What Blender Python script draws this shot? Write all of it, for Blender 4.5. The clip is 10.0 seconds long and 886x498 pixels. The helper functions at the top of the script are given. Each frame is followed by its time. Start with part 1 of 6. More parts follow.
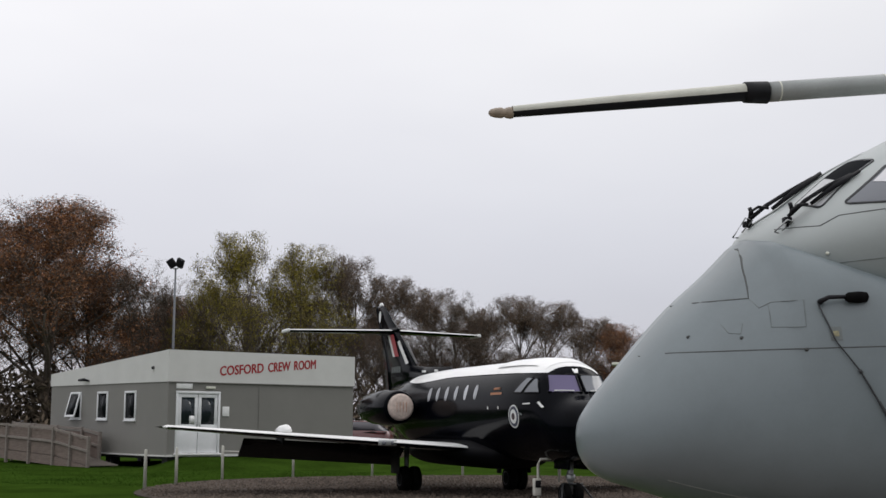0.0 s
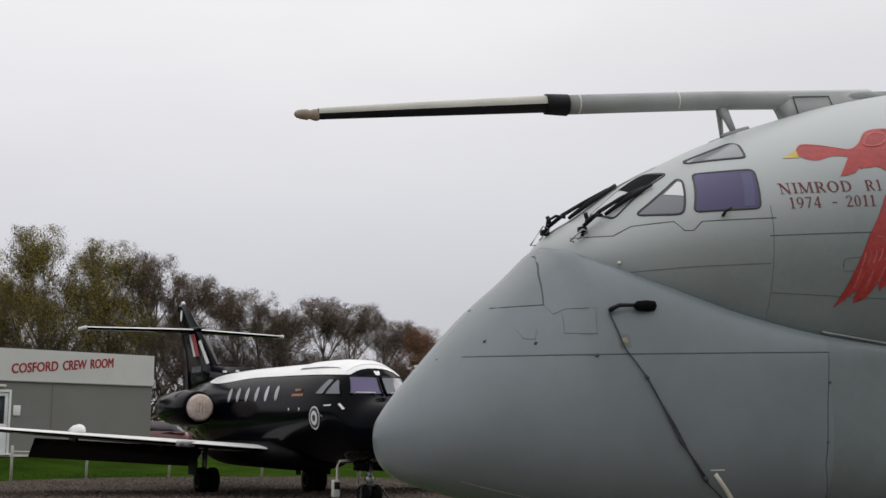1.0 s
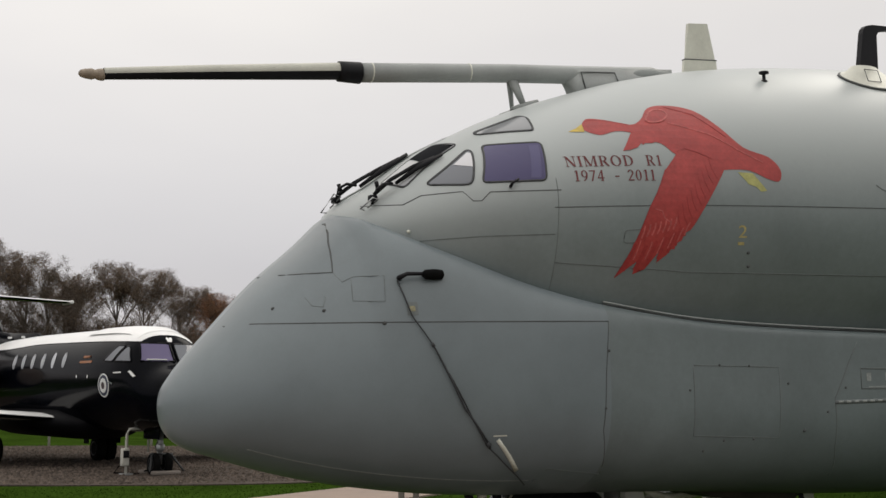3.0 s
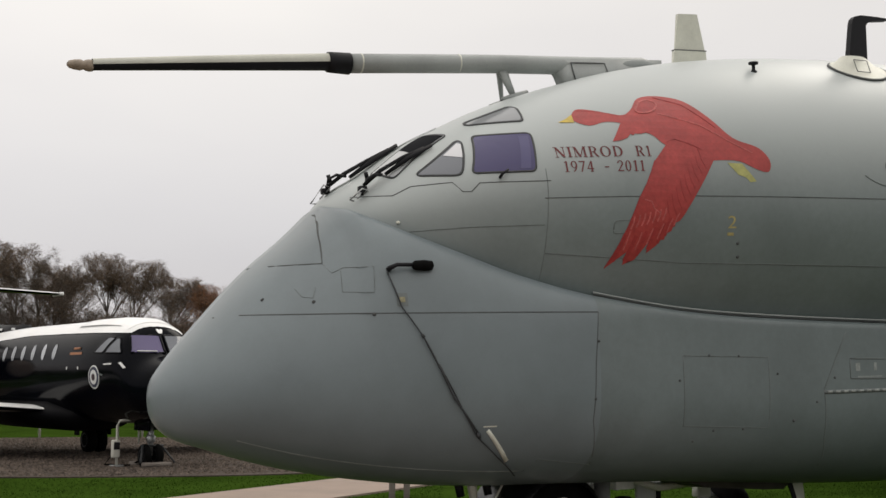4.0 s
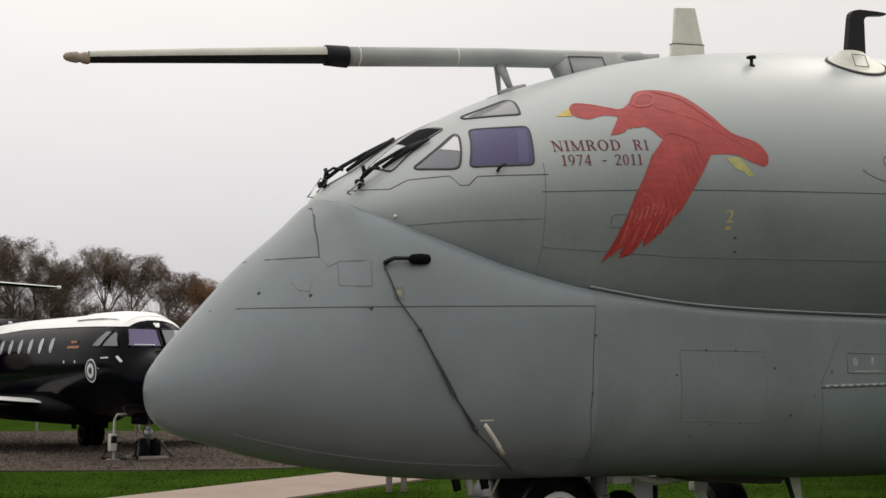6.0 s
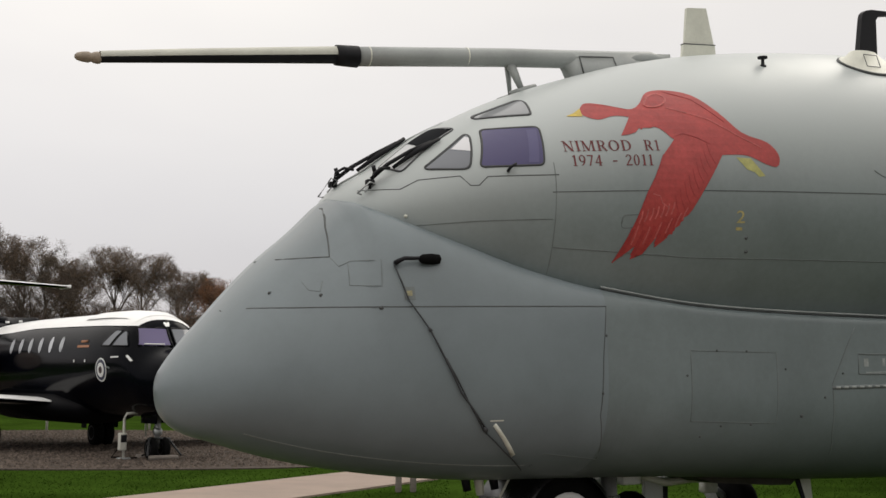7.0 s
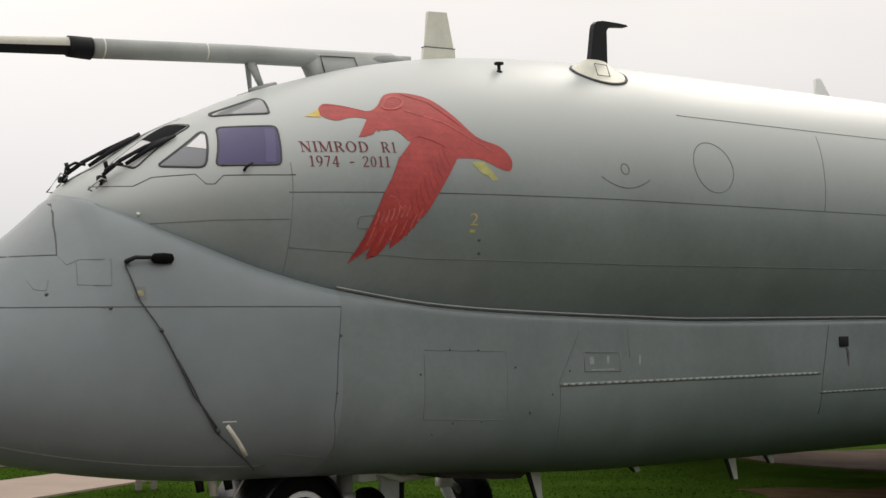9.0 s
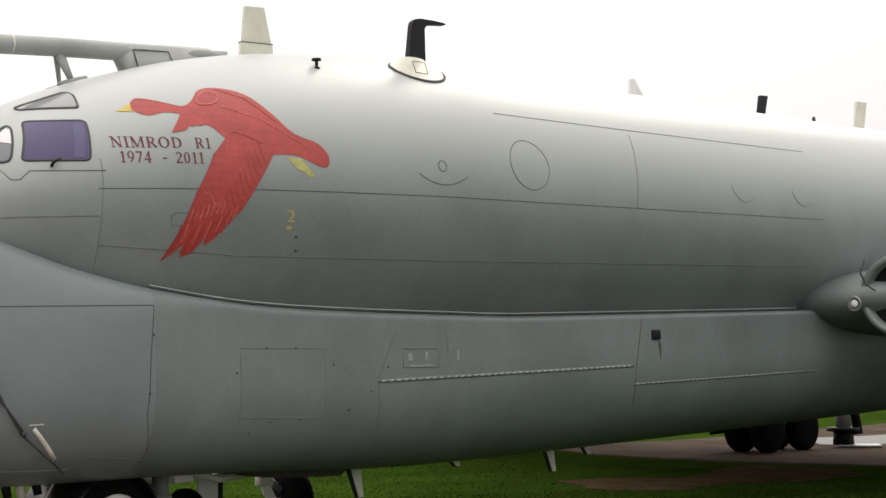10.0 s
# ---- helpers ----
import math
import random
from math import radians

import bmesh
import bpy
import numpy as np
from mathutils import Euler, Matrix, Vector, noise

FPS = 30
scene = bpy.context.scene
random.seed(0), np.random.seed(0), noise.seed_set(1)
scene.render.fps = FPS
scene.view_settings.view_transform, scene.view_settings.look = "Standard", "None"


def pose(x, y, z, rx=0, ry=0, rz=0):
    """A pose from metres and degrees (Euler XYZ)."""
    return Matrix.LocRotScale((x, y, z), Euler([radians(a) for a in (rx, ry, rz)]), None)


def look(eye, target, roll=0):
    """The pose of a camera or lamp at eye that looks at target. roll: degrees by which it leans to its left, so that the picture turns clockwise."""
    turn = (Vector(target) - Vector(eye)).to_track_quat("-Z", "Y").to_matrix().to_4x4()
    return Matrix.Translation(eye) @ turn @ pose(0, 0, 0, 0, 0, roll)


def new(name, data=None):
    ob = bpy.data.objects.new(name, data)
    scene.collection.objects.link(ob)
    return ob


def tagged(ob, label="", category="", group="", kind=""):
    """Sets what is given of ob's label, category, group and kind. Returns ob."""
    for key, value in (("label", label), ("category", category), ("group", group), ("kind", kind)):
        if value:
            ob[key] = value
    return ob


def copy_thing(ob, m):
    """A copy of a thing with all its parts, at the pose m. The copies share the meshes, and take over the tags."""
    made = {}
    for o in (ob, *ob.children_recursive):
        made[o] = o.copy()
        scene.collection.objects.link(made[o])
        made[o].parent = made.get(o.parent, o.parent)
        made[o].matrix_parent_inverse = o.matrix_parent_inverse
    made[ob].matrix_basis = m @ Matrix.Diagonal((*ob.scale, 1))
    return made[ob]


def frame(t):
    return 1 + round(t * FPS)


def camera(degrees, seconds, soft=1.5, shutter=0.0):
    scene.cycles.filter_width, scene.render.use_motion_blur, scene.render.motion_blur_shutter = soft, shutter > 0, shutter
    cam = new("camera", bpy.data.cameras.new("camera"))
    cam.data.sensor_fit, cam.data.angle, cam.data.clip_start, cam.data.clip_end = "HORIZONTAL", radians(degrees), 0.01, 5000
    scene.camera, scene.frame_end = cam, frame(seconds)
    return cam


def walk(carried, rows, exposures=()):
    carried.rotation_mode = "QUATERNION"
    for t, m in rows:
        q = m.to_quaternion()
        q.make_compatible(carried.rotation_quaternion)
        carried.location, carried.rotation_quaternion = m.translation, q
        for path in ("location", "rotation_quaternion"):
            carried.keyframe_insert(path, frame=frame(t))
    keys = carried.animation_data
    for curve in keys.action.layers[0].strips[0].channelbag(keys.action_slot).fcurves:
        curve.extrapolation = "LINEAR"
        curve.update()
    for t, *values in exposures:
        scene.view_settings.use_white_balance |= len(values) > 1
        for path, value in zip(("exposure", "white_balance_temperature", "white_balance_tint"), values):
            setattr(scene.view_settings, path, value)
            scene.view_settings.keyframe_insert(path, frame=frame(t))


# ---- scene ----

# camera and walk
cam = camera(36.5, 10.0, soft=1.5)
PATH = [
    (0.0, pose(-0.160, 0.028, 1.584, 97.430, -0.359, 17.237)),
    (0.3, pose(-0.142, -0.011, 1.590, 97.283, -0.394, 13.752)),
    (0.5, pose(-0.132, -0.021, 1.592, 97.563, -0.466, 12.255)),
    (1.0, pose(-0.110, -0.019, 1.583, 97.587, -0.773, 8.893)),
    (1.2, pose(-0.100, -0.009, 1.584, 97.043, -0.803, 7.66)),
    (1.5, pose(-0.083, 0.007, 1.588, 96.896, -0.807, 6.140)),
    (1.7, pose(-0.072, 0.005, 1.591, 96.752, -0.859, 4.814)),
    (2.0, pose(-0.058, -0.002, 1.593, 96.644, -0.962, 3.856)),
    (2.5, pose(-0.037, -0.012, 1.589, 96.499, -0.928, 1.317)),
    (3.0, pose(-0.022, -0.011, 1.586, 96.303, -0.614, 0.385)),
    (4.5, pose(-0.010, -0.006, 1.586, 95.795, -0.590, -0.113)),
    (5.0, pose(-0.008, -0.006, 1.571, 95.734, -0.662, -0.218)),
    (5.5, pose(-0.005, 0.002, 1.576, 95.704, -0.585, -0.239)),
    (7.0, pose(-0.014, 0.015, 1.582, 95.685, -0.733, 0.298)),
    (7.5, pose(-0.018, 0.018, 1.573, 95.738, -0.859, 0.205)),
    (8.0, pose(-0.022, -0.002, 1.575, 95.748, -1.056, -0.805)),
    (8.3, pose(0.044, -0.000, 1.599, 95.740, -1.272, -3.703)),
    (8.5, pose(0.108, 0.001, 1.626, 95.685, -1.248, -5.262)),
    (9.0, pose(0.163, -0.036, 1.668, 95.328, -0.413, -9.964)),
    (9.5, pose(0.250, -0.032, 1.647, 95.399, 0.019, -13.777)),
    (10.0, pose(0.282, -0.051, 1.661, 95.225, 0.483, -17.085)),
]
walk(cam, PATH, [(0.0, -0.10, 6450, 9.8), (1.2, -0.18, 6600, 9.5), (2.5, -0.16, 6850, 9.1), (5.0, -0.01, 6960, 8.7), (8.0, 0.0, 6980, 8.7), (9.0, 0.14, 7050, 9.3), (10.0, 0.47, 7100, 10.1)])

# overcast daylight: a pale cloud cover over the clear sky, a wide weak sun
SUN_EL, SUN_AZ = radians(42), radians(-40)
world = bpy.data.worlds.new("world")
scene.world = world
world.use_nodes = True
wn, wl = world.node_tree.nodes, world.node_tree.links
wn.clear()
w_out, w_bg = wn.new("ShaderNodeOutputWorld"), wn.new("ShaderNodeBackground")
w_sky = wn.new("ShaderNodeTexSky")
w_sky.sky_type, w_sky.sun_disc = "NISHITA", False
w_sky.sun_elevation, w_sky.sun_rotation = SUN_EL, SUN_AZ
w_gain = wn.new("ShaderNodeVectorMath")
w_gain.operation = "SCALE"
w_gain.inputs["Scale"].default_value = 0.10
wl.new(w_sky.outputs[0], w_gain.inputs[0])
w_co, w_noise, w_ramp = wn.new("ShaderNodeTexCoord"), wn.new("ShaderNodeTexNoise"), wn.new("ShaderNodeValToRGB")
w_map = wn.new("ShaderNodeMapping")
w_map.inputs["Scale"].default_value = (1.0, 1.0, 3.0)
wl.new(w_co.outputs["Generated"], w_map.inputs[0])
wl.new(w_map.outputs[0], w_noise.inputs["Vector"])
w_noise.inputs["Scale"].default_value, w_noise.inputs["Detail"].default_value = 1.6, 4
w_ramp.color_ramp.elements[0].position, w_ramp.color_ramp.elements[0].color = 0.3, (0.91, 0.90, 0.925, 1)
w_ramp.color_ramp.elements[1].position, w_ramp.color_ramp.elements[1].color = 0.7, (1.06, 1.05, 1.05, 1)
wl.new(w_noise.outputs[0], w_ramp.inputs[0])
# cloud deck: duller and bluer low down, brighter overhead
w_sep, w_el = wn.new("ShaderNodeSeparateXYZ"), wn.new("ShaderNodeValToRGB")
wl.new(w_co.outputs["Generated"], w_sep.inputs[0])
wl.new(w_sep.outputs["Z"], w_el.inputs[0])
w_el.color_ramp.elements[0].position, w_el.color_ramp.elements[0].color = 0.0, (0.53, 0.535, 0.625, 1)
w_el.color_ramp.elements[1].position, w_el.color_ramp.elements[1].color = 0.30, (1.03, 1.02, 1.02, 1)
w_top = w_el.color_ramp.elements.new(1.0)
w_top.color = (1.9, 1.9, 1.9, 1)
w_mul = wn.new("ShaderNodeMix")
w_mul.data_type, w_mul.blend_type = "RGBA", "MULTIPLY"
w_mul.inputs["Factor"].default_value = 1.0
# the cover thickens gently towards one side of the sky
w_side = wn.new("ShaderNodeMapRange")
for key_, v_ in (("From Min", -0.7), ("From Max", 0.9), ("To Min", 1.05), ("To Max", 0.82)):
    w_side.inputs[key_].default_value = v_
wl.new(w_sep.outputs["X"], w_side.inputs["Value"])
w_dull = wn.new("ShaderNodeVectorMath")
w_dull.operation = "SCALE"
wl.new(w_ramp.outputs[0], w_dull.inputs[0])
wl.new(w_side.outputs[0], w_dull.inputs["Scale"])
wl.new(w_dull.outputs[0], w_mul.inputs["A"])
wl.new(w_el.outputs[0], w_mul.inputs["B"])
w_mix = wn.new("ShaderNodeMix")
w_mix.data_type = "RGBA"
w_mix.inputs["Factor"].default_value = 0.88
wl.new(w_gain.outputs[0], w_mix.inputs["A"])
wl.new(w_mul.outputs["Result"], w_mix.inputs["B"])
wl.new(w_mix.outputs["Result"], w_bg.inputs["Color"])
w_bg.inputs["Strength"].default_value = 1.0
wl.new(w_bg.outputs[0], w_out.inputs[0])
sun = new("sun", bpy.data.lights.new("sun", "SUN"))
sun.data.energy, sun.data.angle, sun.data.color = 0.7, radians(25), (1.0, 0.97, 0.93)
sun.matrix_world = look((0, 0, 60), (-60 * math.sin(SUN_AZ) * -1, -60 * math.cos(SUN_AZ), 60 - 60 * math.tan(SUN_EL)))


# materials
def material(name, color, rough=0.5, metal=0.0, vary=0.15, size=0.5, grain=0.0, grain_size=0.02, stretch=(1, 1, 1), second=None, mix=0.5, coat=0.0, spec=0.5, island=0.0, per_object=0.0, vary2=None):
    m = bpy.data.materials.new(name)
    m.use_nodes = True
    n, l = m.node_tree.nodes, m.node_tree.links
    b = n["Principled BSDF"]
    b.inputs["Specular IOR Level"].default_value = spec
    b.inputs["Metallic"].default_value, b.inputs["Coat Weight"].default_value = metal, coat
    co, mp = n.new("ShaderNodeTexCoord"), n.new("ShaderNodeMapping")
    mp.inputs["Scale"].default_value = stretch
    l.new(co.outputs["Object"], mp.inputs[0])
    big, fine = n.new("ShaderNodeTexNoise"), n.new("ShaderNodeTexNoise")
    for t, s, d in ((big, 1 / size, 5), (fine, 1 / grain_size, 3)):
        t.inputs["Scale"].default_value, t.inputs["Detail"].default_value, t.inputs["Roughness"].default_value = s, d, 0.65
    l.new(mp.outputs[0], big.inputs["Vector"])
    l.new(co.outputs["Object"], fine.inputs["Vector"])
    ramp = n.new("ShaderNodeValToRGB")
    lo = [c * (1 - vary) for c in color]
    hi = [min(1, c * (1 + vary)) for c in color] if second is None else second
    ramp.color_ramp.elements[0].position, ramp.color_ramp.elements[0].color = 0.5 - 0.25 * mix - 0.08, (*lo, 1)
    ramp.color_ramp.elements[1].position, ramp.color_ramp.elements[1].color = 0.5 + 0.25 * mix, (*hi, 1)
    l.new(big.outputs[0], ramp.inputs[0])
    speck = n.new("ShaderNodeMix")
    speck.data_type, speck.blend_type = "RGBA", "MULTIPLY"
    speck.inputs["Factor"].default_value = 1.0
    g2 = n.new("ShaderNodeMapRange")
    g2.inputs["From Min"].default_value, g2.inputs["From Max"].default_value = 0.25, 0.75
    v2 = vary * 0.5 if vary2 is None else vary2
    g2.inputs["To Min"].default_value, g2.inputs["To Max"].default_value = 1 - v2, 1 + v2
    l.new(fine.outputs[0], g2.inputs["Value"])
    l.new(ramp.outputs[0], speck.inputs["A"])
    l.new(g2.outputs[0], speck.inputs["B"])
    last = speck.outputs["Result"]
    if island or per_object:
        src = n.new("ShaderNodeNewGeometry").outputs["Random Per Island"] if island else n.new("ShaderNodeObjectInfo").outputs["Random"]
        r = n.new("ShaderNodeMapRange")
        k = island or per_object
        r.inputs["To Min"].default_value, r.inputs["To Max"].default_value = 1 - k, 1 + k
        l.new(src, r.inputs["Value"])
        mm = n.new("ShaderNodeMix")
        mm.data_type, mm.blend_type = "RGBA", "MULTIPLY"
        mm.inputs["Factor"].default_value = 1.0
        l.new(last, mm.inputs["A"])
        l.new(r.outputs[0], mm.inputs["B"])
        last = mm.outputs["Result"]
    l.new(last, b.inputs["Base Color"])
    rr = n.new("ShaderNodeMapRange")
    rr.inputs["To Min"].default_value, rr.inputs["To Max"].default_value = max(0.02, rough - 0.08), min(1, rough + 0.08)
    l.new(big.outputs[0], rr.inputs["Value"])
    l.new(rr.outputs[0], b.inputs["Roughness"])
    if grain:
        bump = n.new("ShaderNodeBump")
        bump.inputs["Strength"].default_value, bump.inputs["Distance"].default_value = 0.5, grain
        l.new(fine.outputs[0], bump.inputs["Height"])
        l.new(bump.outputs[0], b.inputs["Normal"])
    return m


def glass(name, color, rough=0.05, spec=0.35):
    m = bpy.data.materials.new(name)
    m.use_nodes = True
    b = m.node_tree.nodes["Principled BSDF"]
    b.inputs["Base Color"].default_value, b.inputs["Roughness"].default_value = (*color, 1), rough
    b.inputs["Coat Weight"].default_value, b.inputs["Specular IOR Level"].default_value = 0.0, spec
    return m


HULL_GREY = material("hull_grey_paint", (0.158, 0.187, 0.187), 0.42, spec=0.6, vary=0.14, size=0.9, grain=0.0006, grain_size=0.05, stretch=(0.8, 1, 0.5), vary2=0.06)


def two_tone_with_light(m, pale, along, rise, top, soft):
    """A paler upper paint above a line that rises along x to the height top, blended wide to carry top light."""
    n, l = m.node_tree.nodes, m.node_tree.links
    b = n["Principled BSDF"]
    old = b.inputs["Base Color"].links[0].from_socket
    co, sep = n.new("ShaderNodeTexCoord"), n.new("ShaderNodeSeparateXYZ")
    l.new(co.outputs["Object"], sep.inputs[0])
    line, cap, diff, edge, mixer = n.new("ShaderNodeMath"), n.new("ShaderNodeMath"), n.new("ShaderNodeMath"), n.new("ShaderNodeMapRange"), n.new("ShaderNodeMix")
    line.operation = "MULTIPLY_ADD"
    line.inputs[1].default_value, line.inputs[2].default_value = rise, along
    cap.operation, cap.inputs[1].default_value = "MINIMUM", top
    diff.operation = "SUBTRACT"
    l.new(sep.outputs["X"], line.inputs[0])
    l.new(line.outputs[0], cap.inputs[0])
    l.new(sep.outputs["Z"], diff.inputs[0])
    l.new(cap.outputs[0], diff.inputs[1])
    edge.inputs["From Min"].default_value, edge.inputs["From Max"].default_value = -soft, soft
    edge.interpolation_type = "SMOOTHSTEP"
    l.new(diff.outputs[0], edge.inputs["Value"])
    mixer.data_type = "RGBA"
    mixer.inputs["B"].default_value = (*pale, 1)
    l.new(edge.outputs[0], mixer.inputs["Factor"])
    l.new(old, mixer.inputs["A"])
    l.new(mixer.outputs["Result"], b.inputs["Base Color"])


# wide blend also puts the brighter top and darker flank into the hull colour
two_tone_with_light(HULL_GREY, (0.390, 0.419, 0.413), 0.66, 0.352, 1.90, 0.62)
PROBE_GREY = material("probe_grey_paint", (0.285, 0.302, 0.295), 0.45, vary=0.12, size=0.5, vary2=0.05)
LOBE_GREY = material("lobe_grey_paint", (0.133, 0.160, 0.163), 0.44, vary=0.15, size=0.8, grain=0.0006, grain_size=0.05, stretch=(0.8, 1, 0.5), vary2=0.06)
RADOME_GREY = material("radome_grey_paint", (0.146, 0.175, 0.186), 0.36, vary=0.10, size=0.9, vary2=0.02)
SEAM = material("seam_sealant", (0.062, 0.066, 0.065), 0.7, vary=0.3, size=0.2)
FAINT = material("seam_faint", (0.128, 0.145, 0.144), 0.6, vary=0.2, size=0.2)
BLACK = material("black_paint", (0.008, 0.008, 0.010), 0.5, spec=0.2, vary=0.3, size=0.4)
RUBBER = material("black_rubber", (0.006, 0.006, 0.006), 0.85, spec=0.04, vary=0.3, size=0.1, grain=0.002)
RED_PAINT = material("red_paint", (0.34, 0.024, 0.022), 0.5, vary=0.30, size=0.16, second=(0.43, 0.052, 0.046), mix=1.0, vary2=0.15, grain_size=0.03)
DARK_RED = material("dark_red_paint", (0.11, 0.008, 0.010), 0.5, vary=0.2, size=0.2)
YELLOW = material("yellow_paint", (0.50, 0.36, 0.06), 0.5, vary=0.2, size=0.1)
PALE = material("pale_cream_paint", (0.62, 0.62, 0.54), 0.5, vary=0.1, size=0.3)
WHITE = material("white_paint", (0.75, 0.75, 0.74), 0.45, vary=0.07, size=0.5)
STEEL = material("grey_steel", (0.32, 0.33, 0.33), 0.4, 0.6, vary=0.2, size=0.2)
VIOLET_GLASS = glass("violet_tinted_glass", (0.058, 0.050, 0.128))
GREY_GLASS = glass("grey_glass", (0.16, 0.17, 0.19))
DARK_GLASS = glass("dark_glass", (0.008, 0.009, 0.011), 0.25, 0.08)
NAVY = material("gloss_black_navy_paint", (0.002, 0.0024, 0.004), 0.13, vary=0.3, size=0.8, coat=0.0, spec=0.045)
ROOF_WHITE = material("gloss_white_paint", (0.80, 0.80, 0.79), 0.3, vary=0.05, size=0.8, coat=0.3)
GRASS = material("mown_grass", (0.0225, 0.044, 0.006), 0.95, spec=0.0, vary=0.35, size=2.2, grain=0.03, grain_size=0.06, vary2=0.4)
GRAVEL = material("grey_gravel", (0.060, 0.048, 0.040), 0.95, spec=0.1, vary=0.25, size=1.6, grain=0.03, grain_size=0.05, vary2=0.55)
PATH_PINK = material("pink_concrete", (0.245, 0.186, 0.150), 0.85, vary=0.12, size=0.8, grain=0.004, grain_size=0.03)
# worn concrete, its colour also darkened for the shade of wing and belly
WORN_SHADED_CONCRETE = material("worn_shaded_concrete", (0.020, 0.015, 0.012), 0.95, spec=0.02, vary=0.4, size=2.4, second=(0.110, 0.082, 0.064), mix=1.1, grain=0.004, grain_size=0.04)
BOUNCE_CONCRETE = material("grey_pink_concrete", (0.190, 0.155, 0.130), 0.9, vary=0.2, size=1.5, grain=0.004, grain_size=0.03)
CLAD_GREY = material("grey_wall_cladding", (0.195, 0.190, 0.174), 0.6, vary=0.05, size=1.5)
FASCIA = material("pale_grey_fascia", (0.60, 0.60, 0.575), 0.55, vary=0.05, size=1.5)
BOARD = material("grey_brown_boards", (0.150, 0.116, 0.098), 0.9, vary=0.25, size=0.4, stretch=(1, 1, 8), grain=0.003)
TIMBER = material("weathered_timber", (0.19, 0.165, 0.145), 0.85, vary=0.2, size=0.3, stretch=(1, 1, 8), grain=0.003)
BARK = material("bark", (0.104, 0.082, 0.066), 0.95, vary=0.35, size=0.5, grain=0.01)


# building blocks
def part(name, data, mat, parent=None, label="", soft=True):
    me = bpy.data.meshes.new(name)
    if isinstance(data, bmesh.types.BMesh):
        data.to_mesh(me)
        data.free()
    else:
        me.from_pydata(data[0], [], data[1])
    me.materials.append(mat)
    if soft:
        me.polygons.foreach_set("use_smooth", [True] * len(me.polygons))
    me.update()
    ob = new(name, me)
    ob.parent = parent
    if label:
        ob["label"] = label
    return ob


def thing(name, m, label, category, group=""):
    ob = new(name)
    ob.empty_display_size = 0.2
    ob.matrix_world = m
    return tagged(ob, label, category, group)


def loft(rings, cap0=False, cap1=False, closed=True):
    n = len(rings[0])
    verts = [tuple(p) for r in rings for p in r]
    faces = []
    for i in range(len(rings) - 1):
        for j in range(n if closed else n - 1):
            k = (j + 1) % n
            faces.append((i * n + j, i * n + k, (i + 1) * n + k, (i + 1) * n + j))
    if cap0:
        faces.append(tuple(reversed(range(n))))
    if cap1:
        faces.append(tuple(range((len(rings) - 1) * n, len(rings) * n)))
    return verts, faces


def pipe(points, radii, n=10, flat=1.0):
    """A swept round bar through the points."""
    pts = [Vector(p) for p in points]
    radii = [radii] * len(pts) if isinstance(radii, (int, float)) else radii
    rings = []
    for i, p in enumerate(pts):
        d = (pts[min(i + 1, len(pts) - 1)] - pts[max(i - 1, 0)]).normalized()
        side = d.cross(Vector((0, 0, 1)) if abs(d.z) < 0.9 else Vector((1, 0, 0))).normalized()
        up = side.cross(d)
        rings.append([p + (side * math.cos(a) * flat + up * math.sin(a)) * radii[i] for a in [2 * math.pi * k / n for k in range(n)]])
    return loft(rings, True, True)


def joined(*datas):
    verts, faces = [], []
    for v, f in datas:
        o = len(verts)
        verts += v
        faces += [tuple(i + o for i in t) for t in f]
    return verts, faces


def block(size, at=(0, 0, 0), bevel=0.0, m=None):
    bm = bmesh.new()
    bmesh.ops.create_cube(bm, size=1)
    bmesh.ops.scale(bm, vec=size, verts=bm.verts)
    if bevel:
        bmesh.ops.bevel(bm, geom=bm.edges[:], offset=bevel, segments=2, profile=0.5, affect="EDGES")
    bmesh.ops.translate(bm, vec=at, verts=bm.verts)
    if m is not None:
        bm.transform(m)
    return bm


def spin(profile, n=24, axis="x", at=(0, 0, 0)):
    """A turned body: profile of (along, radius)."""
    rings = []
    for s, r in profile:
        ring = []
        for k in range(n):
            a = 2 * math.pi * k / n
            c, d = r * math.cos(a), r * math.sin(a)
            p = (s, c, d) if axis == "x" else (c, s, d) if axis == "y" else (c, d, s)
            ring.append((p[0] + at[0], p[1] + at[1], p[2] + at[2]))
        rings.append(ring)
    return loft(rings, True, True)


# the large grey aircraft: local x runs aft from the nose tip, -y is the side that is seen, z up
AFT = Vector((0.898753, 0.436787, 0.038250))
SIDE = Vector((-0.437103, 0.899411, 0.0))
UPN = AFT.cross(SIDE).normalized()
NOSE = Vector((-2.278, 10.345, 1.492))
HULL = Matrix(((AFT.x, SIDE.x, UPN.x, NOSE.x), (AFT.y, SIDE.y, UPN.y, NOSE.y), (AFT.z, SIDE.z, UPN.z, NOSE.z), (0, 0, 0, 1)))


